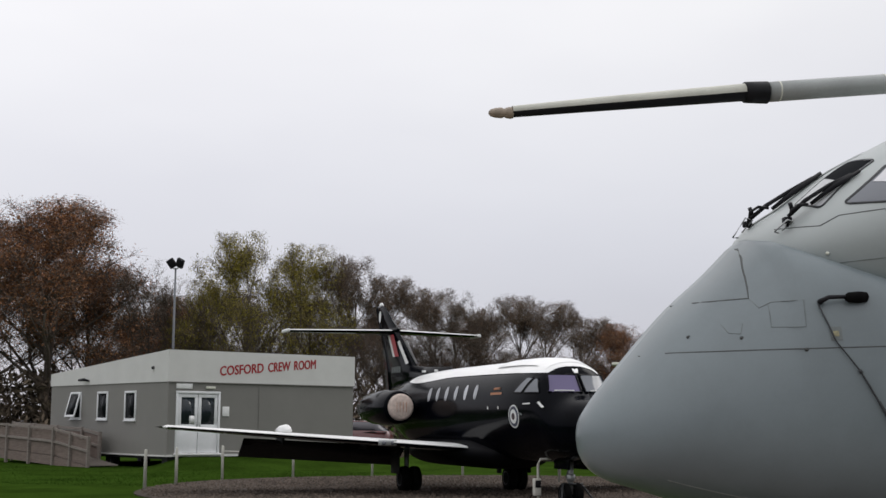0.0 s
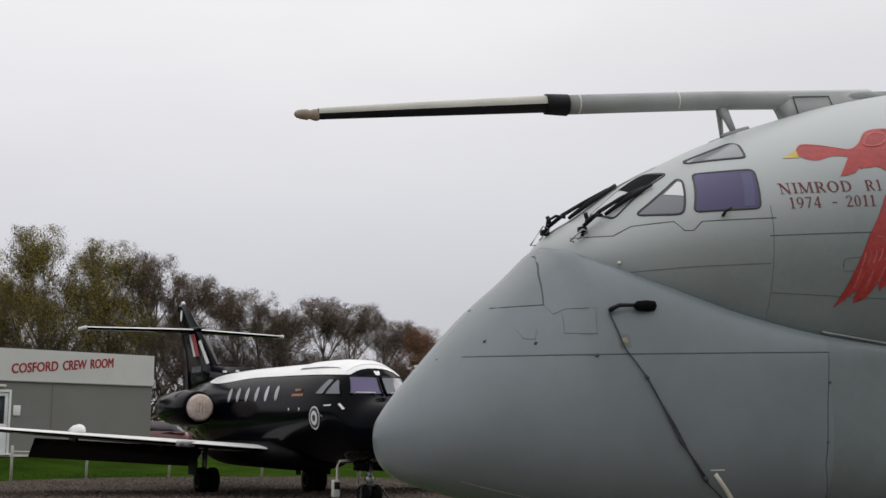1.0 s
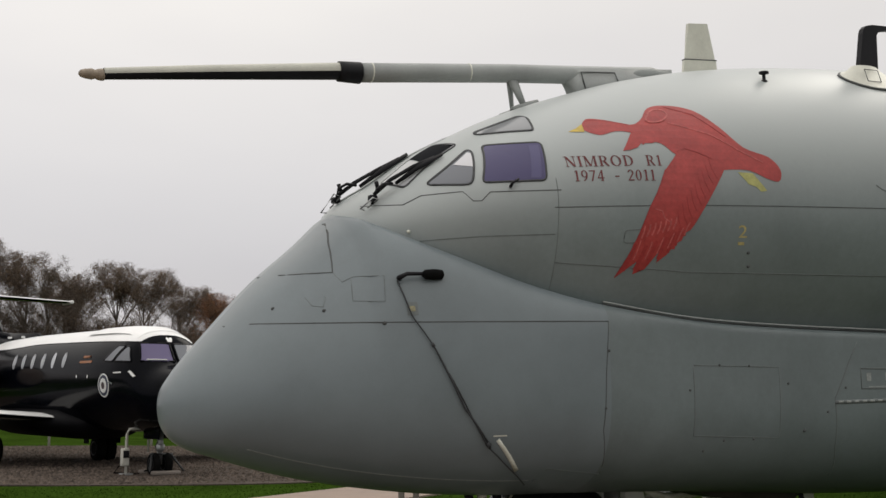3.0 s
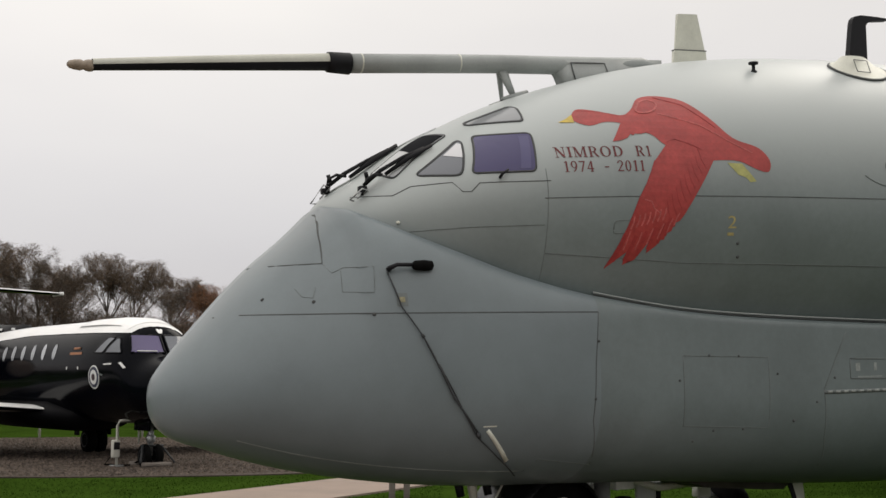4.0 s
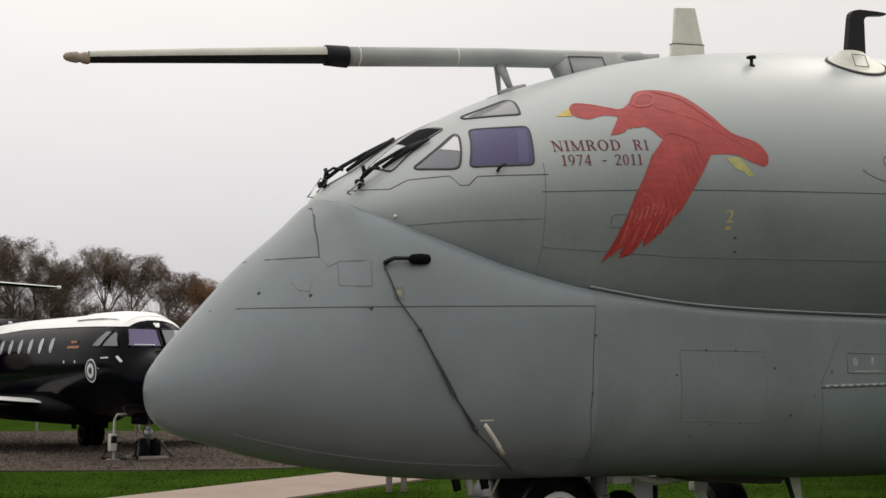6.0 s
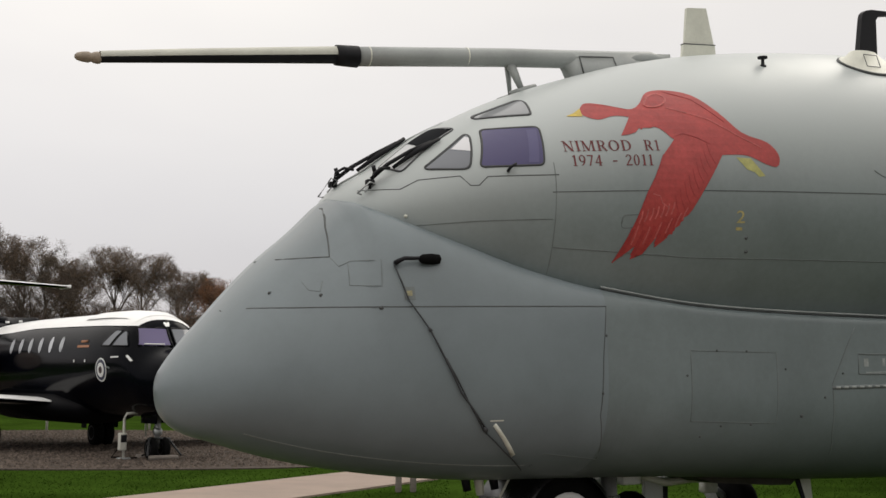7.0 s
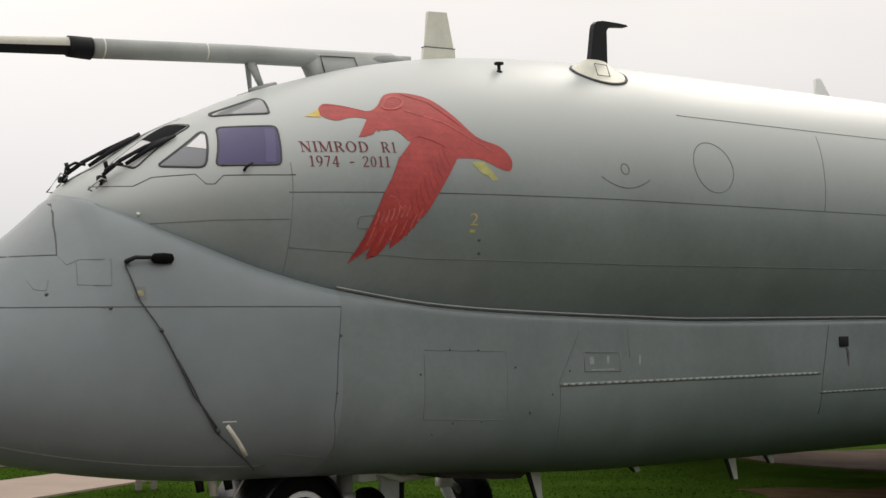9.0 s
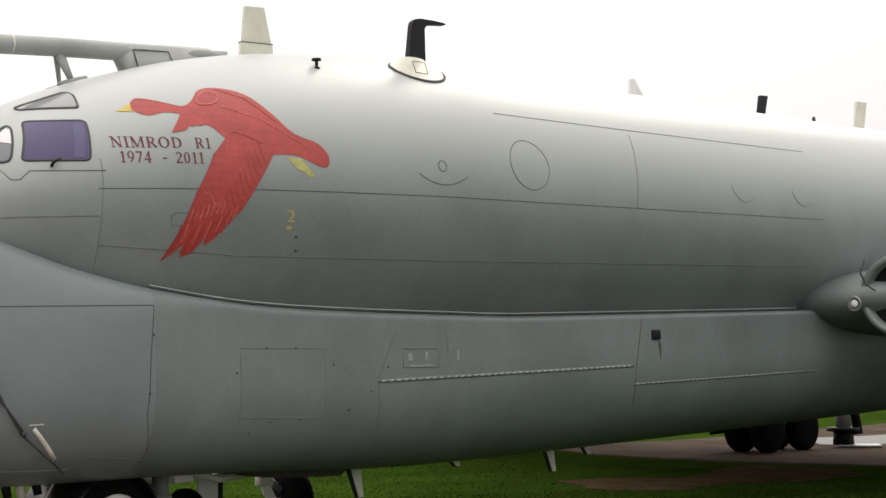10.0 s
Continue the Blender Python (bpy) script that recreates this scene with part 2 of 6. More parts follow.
def smooth(xs, ys):
    """A monotone smooth curve through the stations xs, ys."""
    xs, ys = np.array(xs, float), np.array(ys, float)
    h, dl = np.diff(xs), np.diff(ys) / np.diff(xs)
    m = np.zeros(len(xs))
    m[0], m[-1] = dl[0], dl[-1]
    for i in range(1, len(xs) - 1):
        if dl[i - 1] * dl[i] > 0:
            a, b = 2 * h[i] + h[i - 1], h[i] + 2 * h[i - 1]
            m[i] = (a + b) / (a / dl[i - 1] + b / dl[i])

    def value(x):
        x = min(max(x, xs[0]), xs[-1])
        i = min(int(np.searchsorted(xs, x, side="right")) - 1, len(xs) - 2)
        t = (x - xs[i]) / h[i]
        return float(ys[i] * (1 + 2 * t) * (1 - t) ** 2 + h[i] * m[i] * t * (1 - t) ** 2 + ys[i + 1] * t * t * (3 - 2 * t) + h[i] * m[i + 1] * t * t * (t - 1))

    return value


# the pressure cabin: top line, half width and widest height along the axis
cab_top = smooth([1.34, 1.45, 1.75, 2.16, 2.5, 2.85, 3.2, 3.6, 4.2, 5.0, 6.0, 7.0, 30], [1.40, 1.575, 1.77, 2.05, 2.22, 2.385, 2.52, 2.65, 2.82, 2.97, 3.07, 3.11, 3.16])
cab_wide = smooth([1.34, 1.42, 1.55, 1.8, 2.2, 2.6, 3.0, 3.5, 4.0, 5.0, 6.0, 30], [0.02, 0.36, 0.56, 0.78, 1.0, 1.16, 1.28, 1.40, 1.48, 1.56, 1.58, 1.58])
cab_mid = smooth([1.34, 2.0, 3.0, 5.0, 30], [1.3, 1.38, 1.48, 1.56, 1.58])
cab_low = smooth([1.34, 2.0, 3.0, 4.0, 6.0, 30], [1.2, 0.6, 0.15, 0.03, 0.0, 0.0])
# the lower lobe and nose
lobe_low = smooth([0, .03, .1, .24, .42, .64, 1.1, 1.6, 2.1, 2.6, 3.2, 4.2, 5.4, 6.1, 7, 9, 15, 30], [0, -.15, -.255, -.345, -.405, -.48, -.607, -.703, -.77, -.81, -.83, -.87, -.95, -1.0, -1.035, -1.06, -1.08, -1.0])
lobe_wide = smooth([0, .03, .1, .25, .5, 1.0, 1.5, 2.0, 3.0, 4.0, 30], [0, .15, .28, .46, .67, .95, 1.12, 1.22, 1.31, 1.33, 1.33])
lobe_mid = smooth([0, .5, 1.0, 2.0, 3.0, 5.0, 30], [0, .02, .1, .18, .15, .05, .0])
nose_top = smooth([0, .03, .08, .2, .43, .66, .81, 1.14, 1.4], [0, .13, .21, .36, .61, .855, 1.0, 1.275, 1.52])


def cab_side(x, z):
    """Half width of the pressure cabin at height z."""
    m, w = cab_mid(x), cab_wide(x)
    e = (z - m) / (cab_top(x) - m) if z > m else (m - z) / (m - cab_low(x))
    return w * math.sqrt(max(0.0, 1 - min(e, 1) ** 2))


crease_z = smooth([1.4, 1.47, 1.58, 1.8, 2.2, 2.64, 3.11, 3.35, 4.16, 4.75, 6.5, 7.5, 30], [1.52, 1.453, 1.376, 1.255, 1.075, .897, .760, .708, .584, .536, .460, .430, .412])
lip = smooth([0, 1.4, 2.6, 3.3, 4.0, 30], [2.0, 2.0, 3.0, 8.0, 26.0, 40.0])


bow = smooth([0, 0.5, 1.6, 4.0, 9.0, 30], [2.2, 2.2, 2.7, 2.9, 2.5, 2.4])


def crease(x):
    """Where the lower lobe meets the cabin: half width and height."""
    if x <= 1.4:
        return 0.0, nose_top(x)
    z = crease_z(x)
    return min(1.0, (x - 1.4) / 0.05) * cab_side(x, z) + min(0.03, (x - 1.4) * 0.02), z


def lobe_side(x, z):
    """Half width of the nose and the lower lobe at height z."""
    if x <= 0:
        return 0.0
    yc, zc = crease(x)
    zm, w, zb = lobe_mid(x), max(lobe_wide(x), yc), lobe_low(x)
    if z >= zm:
        e = (z - zm) / (zc - zm)
        return 0.0 if e > 1 else yc + (w - yc) * (1 - e ** lip(x)) ** (1 / 2.0)
    e = (zm - z) / (zm - zb)
    return 0.0 if e > 1 else w * (1 - e ** bow(x)) ** (1 / bow(x))


def skin_side(x, z):
    return cab_side(x, z) if x > 1.4 and z > crease_z(x) else lobe_side(x, z)

plane = thing("patrol_aircraft", HULL, "large grey four-engined patrol aircraft with a long probe over the cockpit", "aircraft")


def cab_ring(x, n=96, grow=0.0):
    t, w, m, b = cab_top(x), cab_wide(x), cab_mid(x), cab_low(x)
    ring = []
    for k in range(n):
        a = 2 * math.pi * k / n
        s, c = math.sin(a), math.cos(a)
        ring.append((x, (w + grow) * c, m + s * ((t - m) if s > 0 else (m - b)) + s * grow))
    return ring


def lobe_ring(x, n=26):
    zb, zm, w = lobe_low(x), lobe_mid(x), lobe_wide(x)
    yc, zc = crease(x)
    w = max(w, yc)
    half = []
    for k in range(n + 1):
        a = math.pi / 2 * k / n
        half.append((w * math.sin(a) ** (2 / bow(x)), zm - (zm - zb) * max(0.0, math.cos(a)) ** (2 / bow(x))))
    for k in range(1, n + 1):
        e = k / n
        e = 1 - (1 - e) ** 2 if k < n else 1.0
        half.append((yc + (w - yc) * math.sqrt(max(0.0, 1 - e ** lip(x))), zm + (zc - zm) * e))
    half.append((max(0.0, yc - 0.3), zc + (0.02 if x > 1.6 else 0)))
    return [(x, -y, z) for y, z in reversed(half)] + [(x, y, z) for y, z in half[1:]]


xs_cab = [1.34 + 0.11 * (i / 8) ** 2 for i in range(8)] + list(np.linspace(1.45, 4.5, 60)) + list(np.linspace(4.6, 7, 20)) + list(np.linspace(7.5, 24, 24))
cab_rings = [cab_ring(x) for x in xs_cab]
tail_ring = [(26.5, y * 0.6, 1.8 + (z - 1.58) * 0.6) for _, y, z in cab_rings[-1]]
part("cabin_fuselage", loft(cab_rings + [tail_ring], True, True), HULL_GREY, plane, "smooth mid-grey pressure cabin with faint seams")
RADOME_END = 3.26
xs_nose = [RADOME_END * (i / 70) ** 2 for i in range(0, 71)]
xs_lobe = list(np.linspace(RADOME_END, 7, 40)) + list(np.linspace(7.4, 24, 26))
part("nose_cone", loft([lobe_ring(max(x, 0.0005)) for x in xs_nose], False, False, False), RADOME_GREY, plane, "smooth drooping grey nose cone")
lobe_rings = [lobe_ring(x) for x in xs_lobe]
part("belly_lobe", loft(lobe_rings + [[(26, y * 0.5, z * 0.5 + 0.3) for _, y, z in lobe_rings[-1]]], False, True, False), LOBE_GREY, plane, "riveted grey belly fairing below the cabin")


def surface(side, sgn=-1.0):
    """Maps (x, z) and a lift along the normal to a point on the skin."""
    def put(a, b, lift=0.0):
        y, e = side(a, b), 0.01
        gx, gz = (side(a + e, b) - side(a - e, b)) / (2 * e), (side(a, b + e) - side(a, b - e)) / (2 * e)
        nrm = Vector((-max(-3, min(3, gx)), 1.0, -max(-3, min(3, gz)))).normalized()
        p = Vector((a, y, b)) + nrm * lift
        return (p.x, sgn * p.y, p.z)
    return put


def deck(x, y, lift=0.0):
    """Maps (x, y) to a point on the upper skin of the cabin."""
    def height(a, b):
        m = cab_mid(a)
        return m + (cab_top(a) - m) * math.sqrt(max(0.0, 1 - (b / cab_wide(a)) ** 2))
    e = 0.01
    gx, gy = (height(x + e, y) - height(x - e, y)) / (2 * e), (height(x, y + e) - height(x, y - e)) / (2 * e)
    p = Vector((x, y, height(x, y))) + Vector((-gx, -gy, 1)).normalized() * lift
    return tuple(p)


on_skin, on_cab, on_lobe = surface(skin_side), surface(cab_side), surface(lobe_side)


def sheet(outlines, put, lift, step=0.06):
    """Flat outlines cut into small pieces and laid on a curved skin."""
    bm = bmesh.new()
    for o in outlines:
        bm.faces.new([bm.verts.new((a, 0, b)) for a, b in o])
    slice_sheet(bm, step)
    for v in bm.verts:
        v.co = put(v.co.x, v.co.z, lift)
    return bm


def slice_sheet(bm, step):
    bmesh.ops.triangulate(bm, faces=bm.faces[:])
    for axis in (0, 2):
        lo, hi = min(v.co[axis] for v in bm.verts), max(v.co[axis] for v in bm.verts)
        k = lo + step
        while k < hi:
            co, no = [0, 0, 0], [0, 0, 0]
            co[axis], no[axis] = k, 1
            bmesh.ops.bisect_plane(bm, geom=bm.verts[:] + bm.edges[:] + bm.faces[:], plane_co=co, plane_no=no)
            k += step
    bmesh.ops.triangulate(bm, faces=bm.faces[:])


def dense(pts, step=0.08, closed=False):
    pts = list(pts) + ([pts[0]] if closed else [])
    out = []
    for (a, b), (c, d) in zip(pts, pts[1:]):
        n = max(1, int(math.hypot(c - a, d - b) / step))
        out += [(a + (c - a) * i / n, b + (d - b) * i / n) for i in range(n)]
    return out + [pts[-1]]


def ribbon(pts, put, width, lift=0.003, closed=False, step=0.08, thick=0.002):
    """A thin strip that follows a line on the skin."""
    line = dense(pts, step, closed)
    rows = []
    for i, (a, b) in enumerate(line):
        c, d = line[max(i - 1, 0)], line[min(i + 1, len(line) - 1)]
        if closed and i in (0, len(line) - 1):
            c, d = line[-2], line[1]
        t = Vector((d[0] - c[0], d[1] - c[1])).normalized()
        o = Vector((-t.y, t.x)) * width / 2
        rows.append([put(a + o.x, b + o.y, lift - thick), put(a + o.x, b + o.y, lift), put(a - o.x, b - o.y, lift), put(a - o.x, b - o.y, lift - thick)])
    return loft(rows, True, True, False)


def rounded(pts, r, n=4):
    """Outline with its corners rounded."""
    out = []
    for i, p in enumerate(pts):
        p0, p1, p2 = Vector(pts[i - 1]), Vector(p), Vector(pts[(i + 1) % len(pts)])
        a, b = p1 + (p0 - p1).normalized() * min(r, (p0 - p1).length * 0.45), p1 + (p2 - p1).normalized() * min(r, (p2 - p1).length * 0.45)
        for k in range(n + 1):
            t = k / n
            out.append(tuple(a * (1 - t) ** 2 + p1 * 2 * t * (1 - t) + b * t * t))
    return out


# panel seams
SEAMS = [
    ("strong", [(0.455, 0.600), (0.60, 0.608), (0.86, 0.60), (1.62, 0.59), (3.26, 0.58)], 0.010),
    ("strong", [(0.80, 0.995), (0.96, 0.99), (1.18, 0.99), (1.24, 1.24), (1.32, 1.43)], 0.012),
    ("faint", [(1.18, 0.99), (1.22, 0.91), (1.30, 0.95), (1.49, 0.95), (1.47, 0.75), (1.26, 0.76), (1.28, 0.93)], 0.006),
    ("strong", [(3.26, 0.73), (3.26, 0.58), (3.22, 0.17), (3.20, -0.27), (3.30, -0.63)], 0.009),
    ("faint", [(3.30, -0.63), (2.80, -0.56), (2.74, -0.66)], 0.008),
    ("faint", [(4.04, 0.22), (4.91, 0.19), (4.92, -0.40), (4.05, -0.35), (4.04, 0.22)], 0.009),
    ("strong", [(1.54, 1.545), (1.78, 1.53), (1.91, 1.60), (2.19, 1.62), (2.25, 1.54), (2.31, 1.54), (2.38, 1.61), (2.91, 1.62)], 0.009),
    ("faint", [(1.87, 1.235), (2.30, 1.26), (2.85, 1.27)], 0.009),
    ("strong", [(2.85, 1.48), (4.0, 1.505), (6.1, 1.53), (12.6, 1.53)], 0.008),
    ("faint", [(2.87, 1.05), (4.03, 0.97), (6.18, 0.95), (12.6, 0.955)], 0.010),
    ("faint", [(2.885, 1.72), (2.86, 0.83)], 0.007),
    ("faint", [(5.77, 0.39), (5.66, 0.20), (5.50, -0.09), (5.55, -0.5), (5.67, -0.77)], 0.012),
    ("strong", [(9.24, 0.37), (9.12, -0.14), (9.12, -0.30), (9.16, -0.56)], 0.014),
    ("faint", [(9.12, 2.36), (9.02, 1.96), (8.94, 1.53)], 0.010),
    ("faint", [(6.34, 0.37), (6.36, 0.10)], 0.008),
    ("faint", [(7.1, 2.42), (9.1, 2.41), (12.6, 2.41)], 0.009),
    ("faint", [(0.96, 0.80), (0.99, 0.73), (1.06, 0.72), (1.09, 0.80)], 0.005),
]
for kind_, pts_, width_ in SEAMS:
    part("panel_seam", ribbon(pts_, on_skin, width_ * 0.72, 0.0025), SEAM if kind_ == "strong" else FAINT, plane)
STENCIL = material("faded_stencil", (0.25, 0.27, 0.26), 0.6, vary=0.2, size=0.05)
LIP = material("sealing_lip", (0.29, 0.31, 0.30), 0.5, vary=0.15, size=0.4)
# bright sealing lip along the crease
lip_line = [(x, crease_z(x)) for x in np.linspace(1.62, 12.8, 120)]
part("crease_lip", pipe([(x, -(cab_side(x, z + 0.034) + 0.008), z + 0.028) for x, z in lip_line if x > 3.3], 0.009, 6), LIP, plane, "pale sealing strip along the fuselage crease")
# dark strip that draws the shade line in the crease
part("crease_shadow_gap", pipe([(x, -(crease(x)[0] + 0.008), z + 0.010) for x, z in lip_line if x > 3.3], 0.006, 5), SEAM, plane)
# oval blanked windows
part("blanked_window", ribbon([(7.35 + 0.27 * math.cos(a), 1.90 + 0.25 * math.sin(a)) for a in [2 * math.pi * k / 28 for k in range(28)]], on_cab, 0.007, 0.003, True), FAINT, plane)
for cx in (10.95, 12.2):
    part("blanked_window", ribbon([(cx + 0.24 * math.cos(a), 1.90 + 0.22 * math.sin(a)) for a in np.linspace(math.pi * 1.05, math.pi * 1.75, 12)], on_cab, 0.006, 0.003), FAINT, plane)
part("drain_ring", ribbon([(6.16 + 0.05 * math.cos(a), 1.815 + 0.05 * math.sin(a)) for a in [2 * math.pi * k / 14 for k in range(14)]], on_cab, 0.009, 0.003, True, 0.03), FAINT, plane)
part("drain_arc", ribbon([(5.86 + 0.6 * t, 1.73 - 0.36 * t * (1 - t)) for t in np.linspace(0, 1, 12)], on_cab, 0.010, 0.003), FAINT, plane)
part("vent_outline", ribbon(rounded([(3.40, 1.20), (3.58, 1.21), (3.58, 1.31), (3.41, 1.30)], 0.03), on_cab, 0.006, 0.003, True), FAINT, plane)
# rivet strips: short pale dashes on a thin dark band
for a, b, z, tall, tone in ((5.50, 9.08, -0.12, 0.020, LIP), (9.10, 12.72, -0.33, 0.012, STENCIL)):
    part("rivet_band", ribbon([(a, z), (b, z - 0.01)], on_lobe, tall + 0.014, 0.003), FAINT, plane)
    dashes = [ribbon([(x, z - 0.01 * (x - a) / (b - a)), (x + 0.048, z - 0.01 * (x - a) / (b - a))], on_lobe, tall, 0.006, thick=0.004) for x in np.arange(a + 0.04, b - 0.05, 0.088)]
    tagged(part("rivet_row", joined(*dashes), tone, plane, "row of pale fastener dashes"), kind="stuff")
for i, (x, z) in enumerate(((0.75, 0.72), (1.06, 0.69), (1.45, 0.585), (5.18, -0.35), (4.53, 1.13), (4.55, 1.02), (4.18, -0.48), (4.0, 0.02), (5.0, 0.05), (3.25, 0.35), (3.21, -0.1), (5.62, 0.0), (4.36, -0.40), (4.66, -0.40), (4.3, 0.215), (4.6, 0.205), (5.42, -0.2))):
    p = Vector(on_skin(x, z, 0.0))
    part("fastener", pipe([p + Vector((0, 0.01, 0)), p + Vector((0, -0.006, 0))], [0.014 if i < 6 else 0.010] * 2, 8), SEAM, plane)
p = Vector(on_cab(1.79, 1.31, 0))
part("static_port", pipe([p, p + Vector((0, -0.02, 0))], [0.016, 0.010], 8), PALE, plane)
# stencil patches and bars for writing too small to read
for o, mat in (([(1.62, 0.64), (1.70, 0.64), (1.70, 0.74), (1.62, 0.74)], YELLOW), ([(2.27, -0.285), (2.38, -0.285), (2.38, -0.275), (2.27, -0.275)], PALE)):
    part("stencil_patch", sheet([o], on_lobe, 0.003), FAINT if mat is YELLOW else mat, plane)
part("stencil_mark", sheet([[(1.64, 0.67), (1.68, 0.67), (1.68, 0.71), (1.64, 0.71)]], on_lobe, 0.006), material("old_label", (0.24, 0.22, 0.13), 0.6, vary=0.4, size=0.03), plane)
part("access_panel", ribbon([(5.80, 0.16), (6.24, 0.15), (6.24, -0.02), (5.80, -0.01)], on_lobe, 0.012, 0.003, True), FAINT, plane)
for x0, x1, z0, z1 in ((5.86, 5.91, 0.05, 0.12), (6.07, 6.10, 0.05, 0.12), (6.47, 6.495, 0.03, 0.12), (5.88, 6.16, -0.005, 0.005)):
    part("stencil_bar", sheet([[(x0, z0), (x1, z0), (x1, z1), (x0, z1)]], on_lobe, 0.003), STENCIL, plane, "pale stencil bar")
p = Vector(on_lobe(9.47, 0.19, 0))
part("vent_flap", block((0.15, 0.03, 0.11), p, 0.008), BLACK, plane, "small black square vent flap")
part("oil_stain", sheet([[(9.50, 0.12), (9.53, 0.13), (9.56, 0.08), (9.55, -0.08), (9.53, -0.06), (9.52, 0.04)]], on_lobe, 0.003), SEAM, plane)
part("nose_underline", ribbon([(x, lobe_low(x) + 0.11 + 0.02 * x) for x in np.linspace(0.55, 2.7, 24)], on_lobe, 0.005, 0.003), STENCIL, plane, soft=False)
part("white_stripe_marker", ribbon([(2.31, -0.31), (2.54, -0.56)], on_lobe, 0.030, 0.006, thick=0.006), PALE, plane, "short slanting white marker strip")


# lettering and emblem on the skin
def lettering(text, size, bold=0.0):
    cu = bpy.data.curves.new("lettering", "FONT")
    cu.body, cu.size, cu.resolution_u, cu.offset = text, size, 3, bold
    ob = bpy.data.objects.new("lettering", cu)
    me = bpy.data.meshes.new_from_object(ob)
    bm = bmesh.new()
    bm.from_mesh(me)
    bpy.data.objects.remove(ob)
    bpy.data.curves.remove(cu)
    bpy.data.meshes.remove(me)
    xs = [v.co.x for v in bm.verts]
    ys = [v.co.y for v in bm.verts]
    return bm, min(xs), max(xs), min(ys), max(ys)


def painted_text(text, x0, x1, z0, z1, height, put, lift=0.003, bold=0.0):
    bm, a, b, c, d = lettering(text, 1.0, bold)
    for v in bm.verts:
        t = (v.co.x - a) / (b - a)
        v.co = (x0 + (x1 - x0) * t, 0, z0 + (z1 - z0) * t + (v.co.y - c) / (d - c) * height)
    slice_sheet(bm, 0.08)
    for v in bm.verts:
        v.co = put(v.co.x, v.co.z, lift)
    return bm


# a painted serif alphabet of stems, slants and bowls; each stroke is a list of four-sided pieces
def bar(x0, x1, z0, z1):
    return [[(x0, z0), (x1, z0), (x1, z1), (x0, z1)]]


def slant(xa, za, xb, zb, w):
    return [[(xa - w / 2, za), (xb - w / 2, zb), (xb + w / 2, zb), (xa + w / 2, za)]]


def bowl(cx, cz, rx, rz, a0, a1, thick=0.16, thin=0.06):
    n = max(6, int(abs(a1 - a0) / 0.3))
    line = [a0 + (a1 - a0) * i / n for i in range(n + 1)]
    out = [(cx + rx * math.cos(a), cz + rz * math.sin(a)) for a in line]
    inn = [(cx + (rx - thick) * math.cos(a), cz + (rz - thin) * math.sin(a)) for a in line]
    return [[out[i], out[i + 1], inn[i + 1], inn[i]] for i in range(n)]


def foot_at(x, z, w=0.34):
    return bar(x - w / 2, x + w / 2, z, z + 0.05)


PI = math.pi
GLYPHS = {
    "N": (0.86, bar(0.12, 0.18, 0, 1) + bar(0.68, 0.74, 0, 1) + slant(0.13, 1, 0.70, 0, 0.19) + foot_at(0.15, 0, 0.28) + foot_at(0.10, 0.95, 0.26) + foot_at(0.71, 0.95, 0.28)),
    "I": (0.42, bar(0.13, 0.29, 0, 1) + foot_at(0.21, 0) + foot_at(0.21, 0.95)),
    "M": (1.06, bar(0.10, 0.16, 0, 1) + bar(0.80, 0.96, 0, 1) + slant(0.14, 1, 0.48, 0.02, 0.17) + slant(0.48, 0.02, 0.84, 1, 0.07) + foot_at(0.13, 0, 0.26) + foot_at(0.88, 0, 0.34) + foot_at(0.10, 0.95, 0.24) + foot_at(0.90, 0.95, 0.28)),
    "R": (0.84, bar(0.12, 0.28, 0, 1) + foot_at(0.2, 0) + bar(0.05, 0.40, 0.95, 1) + bar(0.28, 0.42, 0.47, 0.53) + bowl(0.38, 0.735, 0.30, 0.265, -PI / 2, PI / 2) + slant(0.42, 0.5, 0.72, 0, 0.18)),
    "O": (0.92, bowl(0.45, 0.5, 0.43, 0.52, 0, 2 * PI, 0.17)),
    "D": (0.90, bar(0.12, 0.28, 0, 1) + bar(0.04, 0.42, 0.95, 1) + bar(0.04, 0.42, 0, 0.05) + bowl(0.38, 0.5, 0.45, 0.5, -PI / 2, PI / 2, 0.17)),
    "1": (0.52, bar(0.20, 0.35, 0, 1) + foot_at(0.275, 0, 0.38) + slant(0.10, 0.84, 0.24, 1, 0.07)),
    "9": (0.62, bowl(0.29, 0.68, 0.27, 0.33, 0, 2 * PI, 0.13) + bowl(0.10, 0.62, 0.46, 0.64, -1.35, 0.1, 0.13)),
    "7": (0.58, bar(0.03, 0.54, 0.90, 1) + slant(0.47, 0.9, 0.20, 0, 0.12)),
    "4": (0.62, bar(0.36, 0.50, 0, 1) + bar(0.02, 0.60, 0.24, 0.32) + slant(0.08, 0.3, 0.42, 1, 0.08) + foot_at(0.43, 0, 0.28)),
    "2": (0.60, bowl(0.27, 0.72, 0.26, 0.29, -0.5, PI - 0.2, 0.13) + slant(0.10, 0.08, 0.42, 0.60, 0.12) + bar(0.03, 0.55, 0, 0.10)),
    "0": (0.60, bowl(0.28, 0.5, 0.26, 0.51, 0, 2 * PI, 0.13)),
    "-": (0.50, bar(0.10, 0.42, 0.36, 0.46)),
}


